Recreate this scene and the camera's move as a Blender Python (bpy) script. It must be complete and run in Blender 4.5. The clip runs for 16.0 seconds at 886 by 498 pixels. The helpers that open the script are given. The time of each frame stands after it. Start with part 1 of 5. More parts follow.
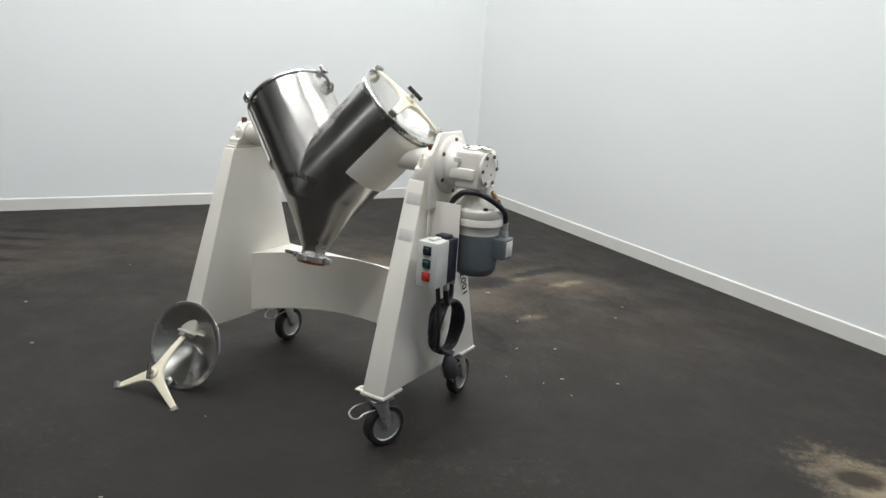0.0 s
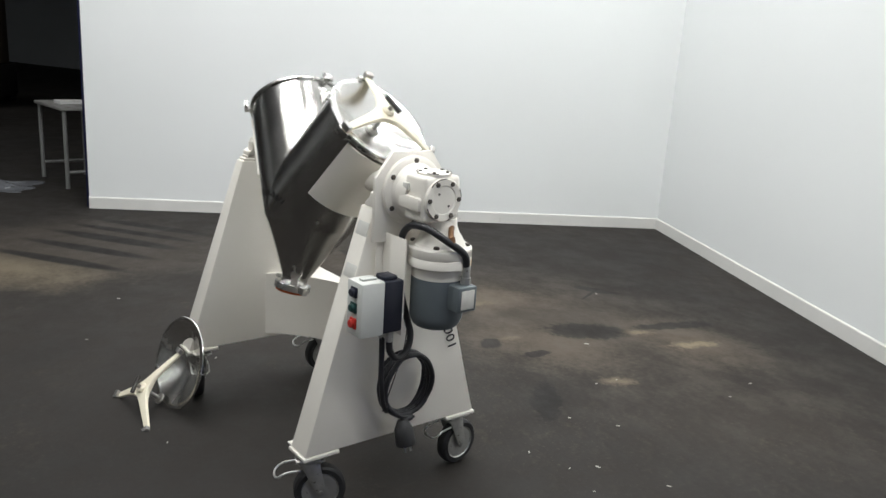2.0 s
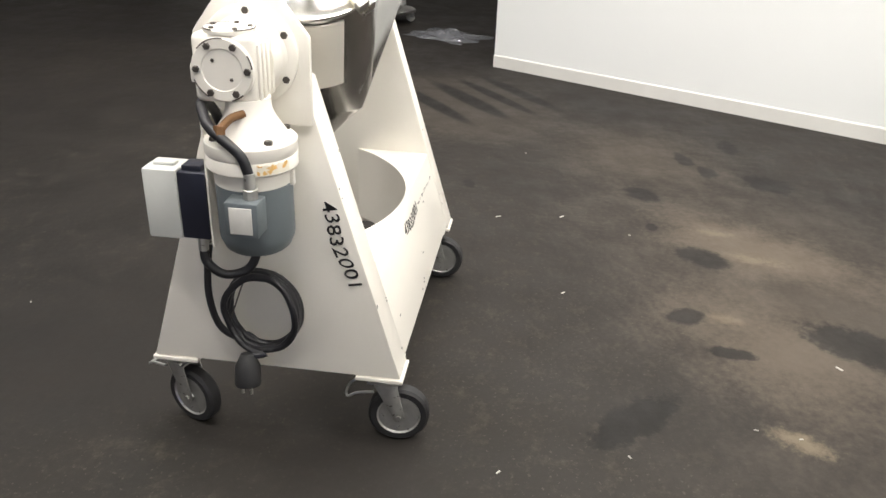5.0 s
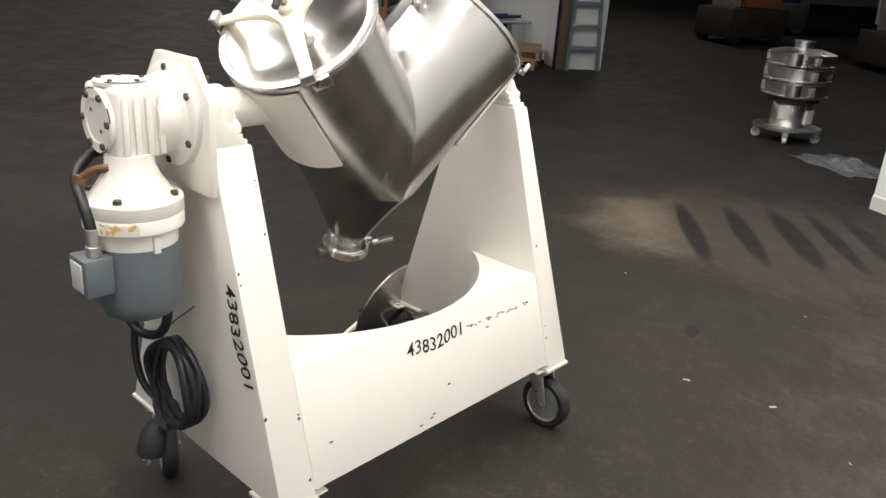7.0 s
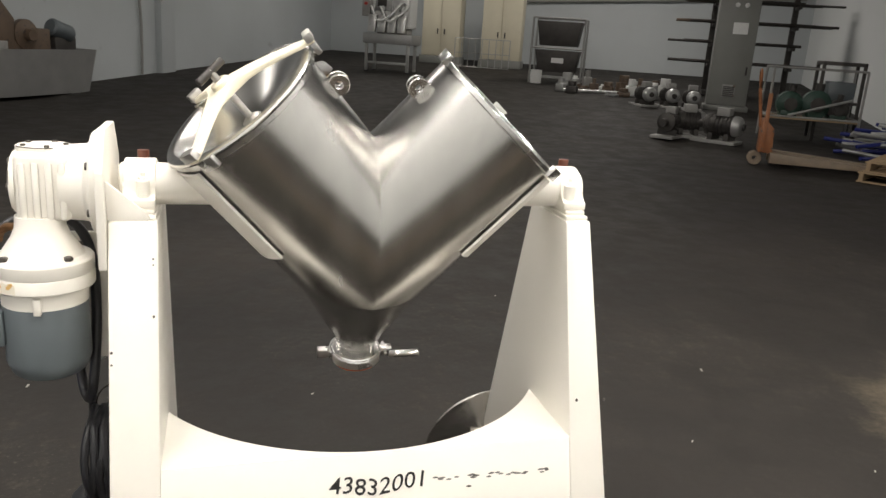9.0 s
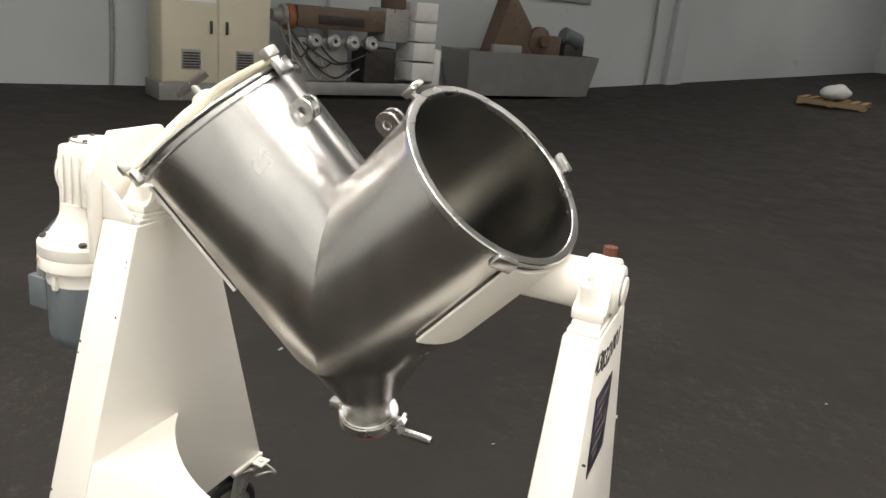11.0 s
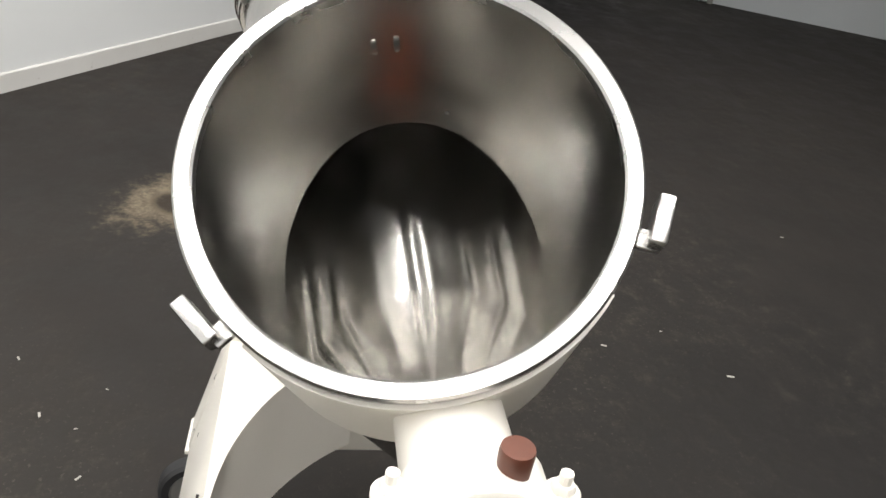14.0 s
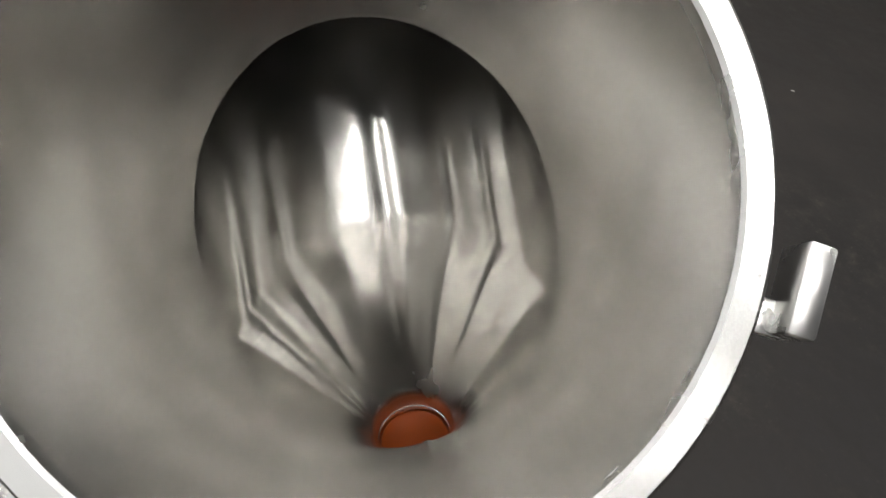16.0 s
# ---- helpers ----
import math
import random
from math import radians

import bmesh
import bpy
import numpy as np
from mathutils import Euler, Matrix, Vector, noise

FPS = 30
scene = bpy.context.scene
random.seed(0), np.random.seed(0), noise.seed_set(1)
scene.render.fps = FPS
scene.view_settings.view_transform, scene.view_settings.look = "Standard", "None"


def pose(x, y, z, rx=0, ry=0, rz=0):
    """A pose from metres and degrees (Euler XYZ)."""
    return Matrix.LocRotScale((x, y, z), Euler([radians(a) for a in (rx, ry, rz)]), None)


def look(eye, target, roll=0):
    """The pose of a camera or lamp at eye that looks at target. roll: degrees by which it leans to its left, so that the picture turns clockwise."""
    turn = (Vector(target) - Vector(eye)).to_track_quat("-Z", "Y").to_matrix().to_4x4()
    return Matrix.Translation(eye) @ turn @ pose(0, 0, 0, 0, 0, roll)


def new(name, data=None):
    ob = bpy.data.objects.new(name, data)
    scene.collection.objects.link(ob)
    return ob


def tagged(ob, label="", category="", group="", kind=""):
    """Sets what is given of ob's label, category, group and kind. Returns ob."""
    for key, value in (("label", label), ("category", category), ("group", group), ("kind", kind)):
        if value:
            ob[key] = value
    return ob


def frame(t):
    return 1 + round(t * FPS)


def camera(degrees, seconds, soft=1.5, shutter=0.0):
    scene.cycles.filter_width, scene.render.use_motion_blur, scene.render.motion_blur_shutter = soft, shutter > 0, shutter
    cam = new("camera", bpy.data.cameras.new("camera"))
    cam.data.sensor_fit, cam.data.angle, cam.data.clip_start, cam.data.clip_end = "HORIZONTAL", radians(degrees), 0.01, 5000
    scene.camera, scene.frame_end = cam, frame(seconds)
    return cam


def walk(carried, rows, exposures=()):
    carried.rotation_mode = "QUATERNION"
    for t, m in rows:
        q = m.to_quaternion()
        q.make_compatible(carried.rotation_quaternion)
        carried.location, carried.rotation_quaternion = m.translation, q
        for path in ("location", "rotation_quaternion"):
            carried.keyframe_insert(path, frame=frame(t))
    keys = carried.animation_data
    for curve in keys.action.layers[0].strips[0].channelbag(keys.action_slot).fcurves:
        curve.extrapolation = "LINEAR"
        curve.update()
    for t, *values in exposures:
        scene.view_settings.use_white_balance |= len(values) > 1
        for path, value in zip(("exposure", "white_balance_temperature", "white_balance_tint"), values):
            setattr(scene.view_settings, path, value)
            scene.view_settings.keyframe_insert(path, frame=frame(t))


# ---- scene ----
cam = camera(59.7, 16.0)
PATH = [
    (0, (-1.999, 2.481, 1.47), (-1.013, 0.816, 0.965), 3.9),
    (0.5, (-2.138, 2.235, 1.474), (-1.053, 0.628, 0.984), 4.3),
    (1, (-2.326, 1.955, 1.475), (-1.093, 0.456, 0.991), 4.6),
    (1.5, (-2.43, 1.705, 1.468), (-1.058, 0.333, 0.985), 4.7),
    (2, (-2.444, 1.4, 1.474), (-0.929, 0.193, 0.975), 3.8),
    (2.5, (-2.493, 1.059, 1.454), (-0.87, 0.043, 0.875), 3.0),
    (3, (-2.468, 0.724, 1.432), (-0.782, -0.07, 0.706), 2.7),
    (5.5, (-2.032, -0.855, 1.396), (-0.281, -0.377, 0.556), 2.8),
    (6, (-1.841, -1.068, 1.381), (-0.175, -0.321, 0.566), 3.6),
    (6.5, (-1.605, -1.227, 1.4), (-0.058, -0.223, 0.626), 4.4),
    (7, (-1.351, -1.436, 1.381), (0.048, -0.188, 0.683), 4.0),
    (7.5, (-1.114, -1.531, 1.356), (0.125, -0.082, 0.751), 3.6),
    (8, (-0.86, -1.58, 1.392), (0.171, 0.04, 0.833), 3.7),
    (8.5, (-0.573, -1.674, 1.396), (0.227, 0.086, 0.884), 3.9),
    (9, (-0.317, -1.671, 1.385), (0.227, 0.181, 0.86), 3.8),
    (11.5, (0.87, -1.019, 1.509), (-0.124, 0.592, 0.865), 6.5),
    (12, (0.97, -0.797, 1.519), (-0.285, 0.602, 0.836), 7.2),
    (12.5, (0.963, -0.582, 1.519), (-0.52, 0.541, 0.784), 7.2),
    (13, (0.964, -0.405, 1.494), (-0.684, 0.432, 0.73), 6.6),
    (13.5, (0.948, -0.247, 1.476), (-0.782, 0.325, 0.653), 7.0),
    (14, (0.835, -0.095, 1.457), (-0.880, 0.273, 0.514), 9.3),
    (14.5, (0.687, -0.078, 1.444), (-0.896, 0.344, 0.353), 12.3),
    (15, (0.607, -0.060, 1.432), (-0.905, 0.374, 0.224), 11.1),
    (15.5, (0.568, -0.042, 1.420), (-0.905, 0.381, 0.175), 12.1),
    (16, (0.545, -0.044, 1.419), (-0.890, 0.393, 0.128), 13.1),
]
EXPOSURES = [(0, -0.17, 6250, 8), (1.5, -0.15, 6250, 8), (2.5, 0.02, 6350, 9), (3.2, 0.28, 6550, 10), (5.5, 0.40, 6750, 11), (7, 0.14, 6700, 11), (9, 0.20, 6850, 11), (12, 0.22, 6750, 11),
             (14, 0.17, 6550, 11), (16, 0.05, 6400, 11)]
walk(cam, [(t, look(eye, target, roll)) for t, eye, target, roll in PATH], EXPOSURES)

LAMP = (1.0, 0.985, 0.955)
LIGHTS = [(-1.6, -2.8, 56, 0), (1.4, -2.8, 56, 0), (-1.6, -1.2, 56, 0), (1.4, -1.2, 56, 0), (-1.6, 0.5, 58, 0), (1.4, 0.5, 60, 0), (-1.6, 2.2, 64, 0), (1.4, 2.2, 68, 0),
          (6.5, 2.0, 45, 0), (6.5, 6.5, 35, 0), (12.0, 1.5, 85, 0), (12.0, 6.5, 38, 0), (18.5, 0.5, 125, 0), (18.5, 6.5, 70, 0), (0.5, 7.0, 35, 0),
          # fill lamps added to brighten the dim side of the hall
          (8.0, -11.0, 34, 0), (4.6, -7.2, 20, 0), (14.0, -8.5, 75, 0)]

# ---- world and light ----
world = bpy.data.worlds.new("world")
scene.world = world
world.use_nodes = True
world.node_tree.nodes["Background"].inputs[0].default_value = (0.75, 0.85, 1.0, 1)
world.node_tree.nodes["Background"].inputs[1].default_value = 0.02

ANG = radians(59.4)
UX, UY = math.cos(ANG), math.sin(ANG)


def uv(u, v, z=0.0):
    """Building grid (u along the north-east walls, v across) to world."""
    return Vector((u * UX - v * UY, u * UY + v * UX, z))


def uvm(u, v, z=0.0, turn=0.0):
    return Matrix.Translation(uv(u, v, z)) @ Matrix.Rotation(ANG + radians(turn), 4, "Z")


# ---- materials ----
def mat(name, color, rough=0.5, metal=0.0, vary=0.12, scale=6.0, bump=0.05, bscale=60.0, stretch=(1, 1, 1), second=None, amount=0.0,
        rvary=0.1, coat=0.0, spec=0.5):
    """A procedural surface: base colour with coarse and fine variation, optional second colour in patches, fine relief."""
    m = bpy.data.materials.new(name)
    m.use_nodes = True
    nt = m.node_tree
    n, l = nt.nodes, nt.links
    bsdf = n["Principled BSDF"]
    tc = n.new("ShaderNodeTexCoord")
    mp = n.new("ShaderNodeMapping")
    mp.inputs["Scale"].default_value = stretch
    l.new(tc.outputs["Object"], mp.inputs[0])
    big = n.new("ShaderNodeTexNoise")
    big.inputs["Scale"].default_value, big.inputs["Detail"].default_value = scale, 5
    l.new(mp.outputs[0], big.inputs["Vector"])
    fine = n.new("ShaderNodeTexNoise")
    fine.inputs["Scale"].default_value, fine.inputs["Detail"].default_value = bscale, 4
    l.new(mp.outputs[0], fine.inputs["Vector"])
    mixn = n.new("ShaderNodeMath")
    mixn.operation = "MULTIPLY_ADD"
    mixn.inputs[1].default_value, mixn.inputs[2].default_value = 0.25, 0.0
    l.new(fine.outputs["Fac"], mixn.inputs[0])
    add = n.new("ShaderNodeMath")
    l.new(big.outputs["Fac"], add.inputs[0])
    l.new(mixn.outputs[0], add.inputs[1])
    ramp = n.new("ShaderNodeValToRGB")
    ramp.color_ramp.elements[0].position, ramp.color_ramp.elements[1].position = 0.25, 1.0
    ramp.color_ramp.elements[0].color = (*[c * (1 - vary) for c in color], 1)
    ramp.color_ramp.elements[1].color = (*[min(1, c * (1 + vary)) for c in color], 1)
    l.new(add.outputs[0], ramp.inputs[0])
    out = ramp.outputs[0]
    if second:
        pn = n.new("ShaderNodeTexNoise")
        pn.inputs["Scale"].default_value, pn.inputs["Detail"].default_value = scale * 2.3, 8
        l.new(tc.outputs["Object"], pn.inputs["Vector"])
        pr = n.new("ShaderNodeValToRGB")
        pr.color_ramp.elements[0].position, pr.color_ramp.elements[1].position = 1 - amount, 1 - amount + 0.04
        l.new(pn.outputs["Fac"], pr.inputs[0])
        mx = n.new("ShaderNodeMix")
        mx.data_type = "RGBA"
        l.new(pr.outputs[0], mx.inputs[0])
        l.new(out, mx.inputs[6])
        mx.inputs[7].default_value = (*second, 1)
        out = mx.outputs[2]
    l.new(out, bsdf.inputs["Base Color"])
    rr = n.new("ShaderNodeMapRange")
    rr.inputs[1].default_value, rr.inputs[2].default_value = 0.0, 1.0
    rr.inputs[3].default_value, rr.inputs[4].default_value = max(0.02, rough - 2 * rvary), min(1, rough + 2 * rvary)
    l.new(big.outputs["Fac"], rr.inputs[0])
    l.new(rr.outputs[0], bsdf.inputs["Roughness"])
    bsdf.inputs["Metallic"].default_value = metal
    bsdf.inputs["Specular IOR Level"].default_value = spec
    bsdf.inputs["Coat Weight"].default_value = coat
    if bump:
        bp = n.new("ShaderNodeBump")
        bp.inputs["Strength"].default_value, bp.inputs["Distance"].default_value = bump, 0.01
        l.new(add.outputs[0], bp.inputs["Height"])
        l.new(bp.outputs[0], bsdf.inputs["Normal"])
    return m


WHITE = mat("white machine paint", (0.835, 0.80, 0.73), 0.38, vary=0.04, scale=4, bump=0.02, bscale=90, second=(0.62, 0.57, 0.48), amount=0.24)
CREAM = mat("cream paint", (0.82, 0.76, 0.60), 0.4, vary=0.06, scale=7, bump=0.02)
BRASS = mat("dull brown brass", (0.17, 0.085, 0.035), 0.5, 0.4, vary=0.3, scale=40)
POLISH = mat("polished stainless steel", (0.70, 0.69, 0.67), 0.15, 1.0, vary=0.06, scale=9, bump=0.01, bscale=50, rvary=0.06)
TEE = mat("blackened steel", (0.05, 0.047, 0.045), 0.4, 0.7, vary=0.3, scale=40)
LID = mat("worn polished stainless steel", (0.62, 0.61, 0.59), 0.24, 1.0, vary=0.12, scale=12, bump=0.01, bscale=60, rvary=0.05)
SATIN = mat("satin stainless steel", (0.52, 0.515, 0.50), 0.27, 1.0, vary=0.06, scale=14, bump=0.01, bscale=60, rvary=0.04)
DULL = mat("dull cast metal", (0.42, 0.41, 0.39), 0.42, 0.9, vary=0.15, scale=25, bump=0.05)
ZINC = mat("zinc plated steel", (0.50, 0.50, 0.48), 0.45, 0.85, vary=0.2, scale=30, bump=0.05, second=(0.2, 0.19, 0.17), amount=0.36)
RUBBER = mat("black rubber", (0.018, 0.018, 0.019), 0.55, vary=0.3, scale=15, bump=0.06)
CABLE = mat("black cable jacket", (0.014, 0.014, 0.017), 0.4, vary=0.2, scale=20, bump=0.02)
DARK = mat("dark scuffed bolt metal", (0.09, 0.08, 0.07), 0.5, 0.6, vary=0.4, scale=60, bump=0.06)
MOTOR = mat("blue grey motor paint", (0.115, 0.135, 0.145), 0.42, vary=0.12, scale=8, bump=0.03, second=(0.2, 0.2, 0.19), amount=0.27)
BOXG = mat("light grey enclosure plastic", (0.62, 0.63, 0.60), 0.45, vary=0.05, scale=9, bump=0.02)
BOXD = mat("dark blue black plastic", (0.016, 0.018, 0.03), 0.4, vary=0.2, scale=9, bump=0.02)
GREEN = mat("dark green button", (0.012, 0.05, 0.045), 0.4)
RED = mat("red button", (0.45, 0.03, 0.02), 0.4)
RUST = mat("rusty brown plastic", (0.105, 0.032, 0.017), 0.45, vary=0.3, scale=30)
STAINY = mat("yellow brown rust stain", (0.66, 0.40, 0.13), 0.5, vary=0.4, scale=22, second=(0.80, 0.74, 0.62), amount=0.52)
ORANGE = mat("orange rubber gasket", (0.46, 0.085, 0.012), 0.38, vary=0.2, scale=20)
INK = mat("black marker ink", (0.015, 0.014, 0.014), 0.5)
SMUDGE = mat("smudged grey marker", (0.16, 0.15, 0.14), 0.6, vary=0.5, scale=60)
CHIP = mat("chipped paint showing dark primer", (0.07, 0.06, 0.05), 0.6, vary=0.4, scale=60)
TAG = mat("engraved metal tag", (0.66, 0.65, 0.61), 0.4, 0.1, vary=0.1, scale=40)
LABELD = mat("dark blue printed label", (0.02, 0.022, 0.05), 0.35, vary=0.3, scale=20, second=(0.25, 0.12, 0.12), amount=0.42)
WALL = mat("white painted board", (0.80, 0.815, 0.81), 0.6, vary=0.015, scale=1.2, bump=0.02, bscale=120)
BASE = mat("white baseboard", (0.70, 0.69, 0.66), 0.5, vary=0.05, scale=5, bump=0.03, second=(0.5, 0.48, 0.44), amount=0.3)
FARWALL = mat("pale blue grey warehouse wall", (0.52, 0.55, 0.56), 0.7, vary=0.08, scale=0.8, bump=0.05, second=(0.44, 0.465, 0.47), amount=0.30)
CEIL = mat("grey ceiling deck", (0.35, 0.35, 0.35), 0.8, vary=0.1, scale=1.5, bump=0.05)
BLUE = mat("blue painted steel", (0.012, 0.02, 0.16), 0.5, vary=0.2, scale=6)
NAVY = mat("blackish blue painted steel", (0.008, 0.011, 0.05), 0.5, vary=0.2, scale=6)
BEIGE = mat("beige cabinet enamel", (0.62, 0.57, 0.44), 0.45, vary=0.06, scale=3, bump=0.02)
GREYCAB = mat("grey control cabinet enamel", (0.22, 0.22, 0.205), 0.45, vary=0.1, scale=3)
WOOD = mat("weathered pallet wood", (0.34, 0.24, 0.14), 0.75, vary=0.3, scale=6, bump=0.15, stretch=(1, 6, 6))
JACK = mat("worn orange paint", (0.30, 0.115, 0.045), 0.5, vary=0.25, scale=8, second=(0.12, 0.09, 0.07), amount=0.38)
JACKF = mat("worn beige fork steel", (0.22, 0.165, 0.115), 0.55, vary=0.25, scale=8)
IRON = mat("oily dark iron", (0.055, 0.05, 0.046), 0.5, 0.4, vary=0.4, scale=9, bump=0.1)
GREYM = mat("grey machine enamel", (0.30, 0.295, 0.28), 0.5, vary=0.2, scale=5, bump=0.05, second=(0.16, 0.12, 0.09), amount=0.35)
GALV = mat("galvanised sheet", (0.42, 0.42, 0.41), 0.42, 0.6, vary=0.15, scale=4, bump=0.04)
TEAL = mat("faded blue grey fibreglass", (0.16, 0.22, 0.25), 0.55, vary=0.1, scale=5)
BRIGHT = mat("bright satin stainless steel", (0.72, 0.71, 0.69), 0.34, 1.0, vary=0.1, scale=8, bump=0.02)
YELLOW = mat("yellow plastic", (0.6, 0.45, 0.05), 0.5)
MGREEN = mat("dark green machine paint", (0.02, 0.055, 0.04), 0.5, vary=0.3, scale=8)
PLASTIC = mat("clear crumpled plastic film", (0.17, 0.175, 0.19), 0.2, vary=0.3, scale=12, bump=0.3)
WHITEP = mat("white plastic", (0.72, 0.72, 0.70), 0.45, vary=0.08, scale=8)
PAPER = mat("white paper label", (0.8, 0.8, 0.78), 0.7, vary=0.08, scale=20)
BROWN = mat("brown oily machine casing", (0.13, 0.09, 0.062), 0.5, vary=0.3, scale=6, second=(0.08, 0.06, 0.05), amount=0.4)
FLECK = mat("pale debris", (0.42, 0.40, 0.36), 0.7)


STEEL = mat("brushed stainless steel", (0.49, 0.48, 0.46), 0.24, 1.0, vary=0.20, scale=6, bump=0, bscale=40, stretch=(2.2, 2.2, 0.7), rvary=0.045)
INNER = mat("satin stainless lining", (0.60, 0.585, 0.555), 0.23, 1.0, vary=0.22, scale=6, bump=0, bscale=40, stretch=(2.2, 2.2, 0.7), rvary=0.05)


def floor_material():
    m = bpy.data.materials.new("stained dark concrete")
    m.use_nodes = True
    nt = m.node_tree
    n, l = nt.nodes, nt.links
    bsdf = n["Principled BSDF"]
    tc = n.new("ShaderNodeTexCoord")

    def noise_tex(scale, detail=6, rough=0.6):
        t = n.new("ShaderNodeTexNoise")
        t.inputs["Scale"].default_value, t.inputs["Detail"].default_value, t.inputs["Roughness"].default_value = scale, detail, rough
        l.new(tc.outputs["Object"], t.inputs["Vector"])
        return t

    def maths(op, a, b):
        k = n.new("ShaderNodeMath")
        k.operation = op
        for i, s in enumerate((a, b)):
            if isinstance(s, (int, float)):
                k.inputs[i].default_value = s
            else:
                l.new(s, k.inputs[i])
        return k.outputs[0]

    def rng(src, a, b, c, d):
        k = n.new("ShaderNodeMapRange")
        k.interpolation_type = "SMOOTHSTEP"
        for i, s in enumerate((a, b, c, d)):
            k.inputs[i + 1].default_value = s
        l.new(src, k.inputs[0])
        return k.outputs[0]

    def blend(fac, a, color):
        k = n.new("ShaderNodeMix")
        k.data_type = "RGBA"
        l.new(fac, k.inputs[0])
        l.new(a, k.inputs[6])
        k.inputs[7].default_value = (*color, 1)
        return k.outputs[2]

    big, mid, fine = noise_tex(0.55, 8, 0.65), noise_tex(3.2, 8, 0.7), noise_tex(38, 5, 0.7)
    ramp = n.new("ShaderNodeValToRGB")
    ramp.color_ramp.elements[0].position, ramp.color_ramp.elements[1].position = 0.28, 0.74
    ramp.color_ramp.elements[0].color, ramp.color_ramp.elements[1].color = (0.0155, 0.0138, 0.0125, 1), (0.032, 0.0275, 0.0237, 1)
    l.new(maths("ADD", maths("MULTIPLY", big.outputs["Fac"], 0.6), maths("MULTIPLY", mid.outputs["Fac"], 0.4)), ramp.inputs[0])
    col = ramp.outputs[0]
    # trolley scuffs, long and faint
    mp = n.new("ShaderNodeMapping")
    mp.inputs["Rotation"].default_value = (0, 0, -ANG)
    mp.inputs["Scale"].default_value = (0.5, 6, 1)
    l.new(tc.outputs["Object"], mp.inputs[0])
    sc = n.new("ShaderNodeTexNoise")
    sc.inputs["Scale"].default_value, sc.inputs["Detail"].default_value = 1.6, 7
    l.new(mp.outputs[0], sc.inputs["Vector"])
    col = blend(rng(sc.outputs["Fac"], 0.56, 0.75, 0, 0.5), col, (0.017, 0.015, 0.014))

    mott = noise_tex(13, 9, 0.75)

    def spot(x, y, rx, ry, turn, color, strength, edge, wob):
        """A patch of colour with its own shape: an ellipse with a noisy outline."""
        nonlocal col
        k = n.new("ShaderNodeMapping")
        k.vector_type = "TEXTURE"
        k.inputs["Location"].default_value = (x, y, 0)
        k.inputs["Rotation"].default_value = (0, 0, radians(turn))
        k.inputs["Scale"].default_value = (rx, ry, 1e6)
        l.new(tc.outputs["Object"], k.inputs[0])
        ln = n.new("ShaderNodeVectorMath")
        ln.operation = "LENGTH"
        l.new(k.outputs[0], ln.inputs[0])
        rough_edge = mott if max(rx, ry) < 0.4 else mid
        d = maths("ADD", ln.outputs["Value"], maths("MULTIPLY", maths("SUBTRACT", rough_edge.outputs["Fac"], 0.5), wob * (1.6 if max(rx, ry) < 0.4 else 1.0)))
        d = maths("ADD", d, maths("MULTIPLY", maths("SUBTRACT", fine.outputs["Fac"], 0.5), wob * 0.5))
        col = blend(rng(d, 1.0 - edge, 1.0 + edge * 0.3, strength, 0.0), col, color)

    pale, wet, sand = (0.105, 0.085, 0.064), (0.0125, 0.0112, 0.0105), (0.24, 0.195, 0.13)
    # a broad darker area, vignette dimming put into the colour, and broad dusty ones
    spot(0.1, 1.7, 2.3, 1.3, 20, (0.0125, 0.0112, 0.0103), 0.75, 0.9, 1.2)
    spot(-0.7, 2.0, 1.3, 0.9, -30, (0.0115, 0.0105, 0.0098), 0.7, 0.9, 1.2)
    spot(-1.9, 0.6, 1.0, 1.6, 30, (0.0135, 0.0122, 0.0112), 0.4, 0.9, 1.2)
    spot(0.55, -1.75, 1.6, 0.85, 20, pale, 0.34, 0.9, 1.8)
    spot(-0.15, -2.2, 0.45, 0.3, 0, pale, 0.6, 0.9, 1.6)
    spot(1.0, -1.6, 0.55, 0.28, 60, pale, 0.8, 0.9, 1.8)
    spot(0.2, -1.45, 0.5, 0.35, 30, pale, 0.6, 0.9, 1.8)
    spot(2.2, -1.2, 0.7, 0.5, 10, pale, 0.3, 0.9, 1.6)
    spot(-0.9, -1.6, 0.8, 0.5, 50, pale, 0.12, 0.9, 1.6)
    spot(3.1, 0.1, 0.9, 0.7, 38, pale, 0.5, 0.9, 1.4)
    spot(2.75, 0.62, 0.62, 0.42, 38, sand, 0.42, 0.95, 1.9)
    # crusty mottling inside the dusty areas
    patch = rng(big.outputs["Fac"], 0.42, 0.62, 0.03, 0.55)
    k = n.new("ShaderNodeMix")
    k.data_type = "RGBA"
    l.new(maths("MULTIPLY", rng(mott.outputs["Fac"], 0.48, 0.76, 0, 1), patch), k.inputs[0])
    l.new(col, k.inputs[6])
    k.inputs[7].default_value = (0.085, 0.074, 0.056, 1)
    col = k.outputs[2]
    # speckled crust
    speck = noise_tex(70, 3, 0.6)
    crust = n.new("ShaderNodeMix")
    crust.data_type = "RGBA"
    l.new(maths("MULTIPLY", rng(speck.outputs["Fac"], 0.60, 0.70, 0, 0.55), patch), crust.inputs[0])
    l.new(col, crust.inputs[6])
    crust.inputs[7].default_value = (0.13, 0.112, 0.088, 1)
    col = crust.outputs[2]
    # pale scraped marks
    spot(-0.20, -2.19, 0.17, 0.055, 72, sand, 0.75, 0.9, 2.0)
    spot(0.90, -1.56, 0.15, 0.05, 78, sand, 0.28, 0.9, 2.0)
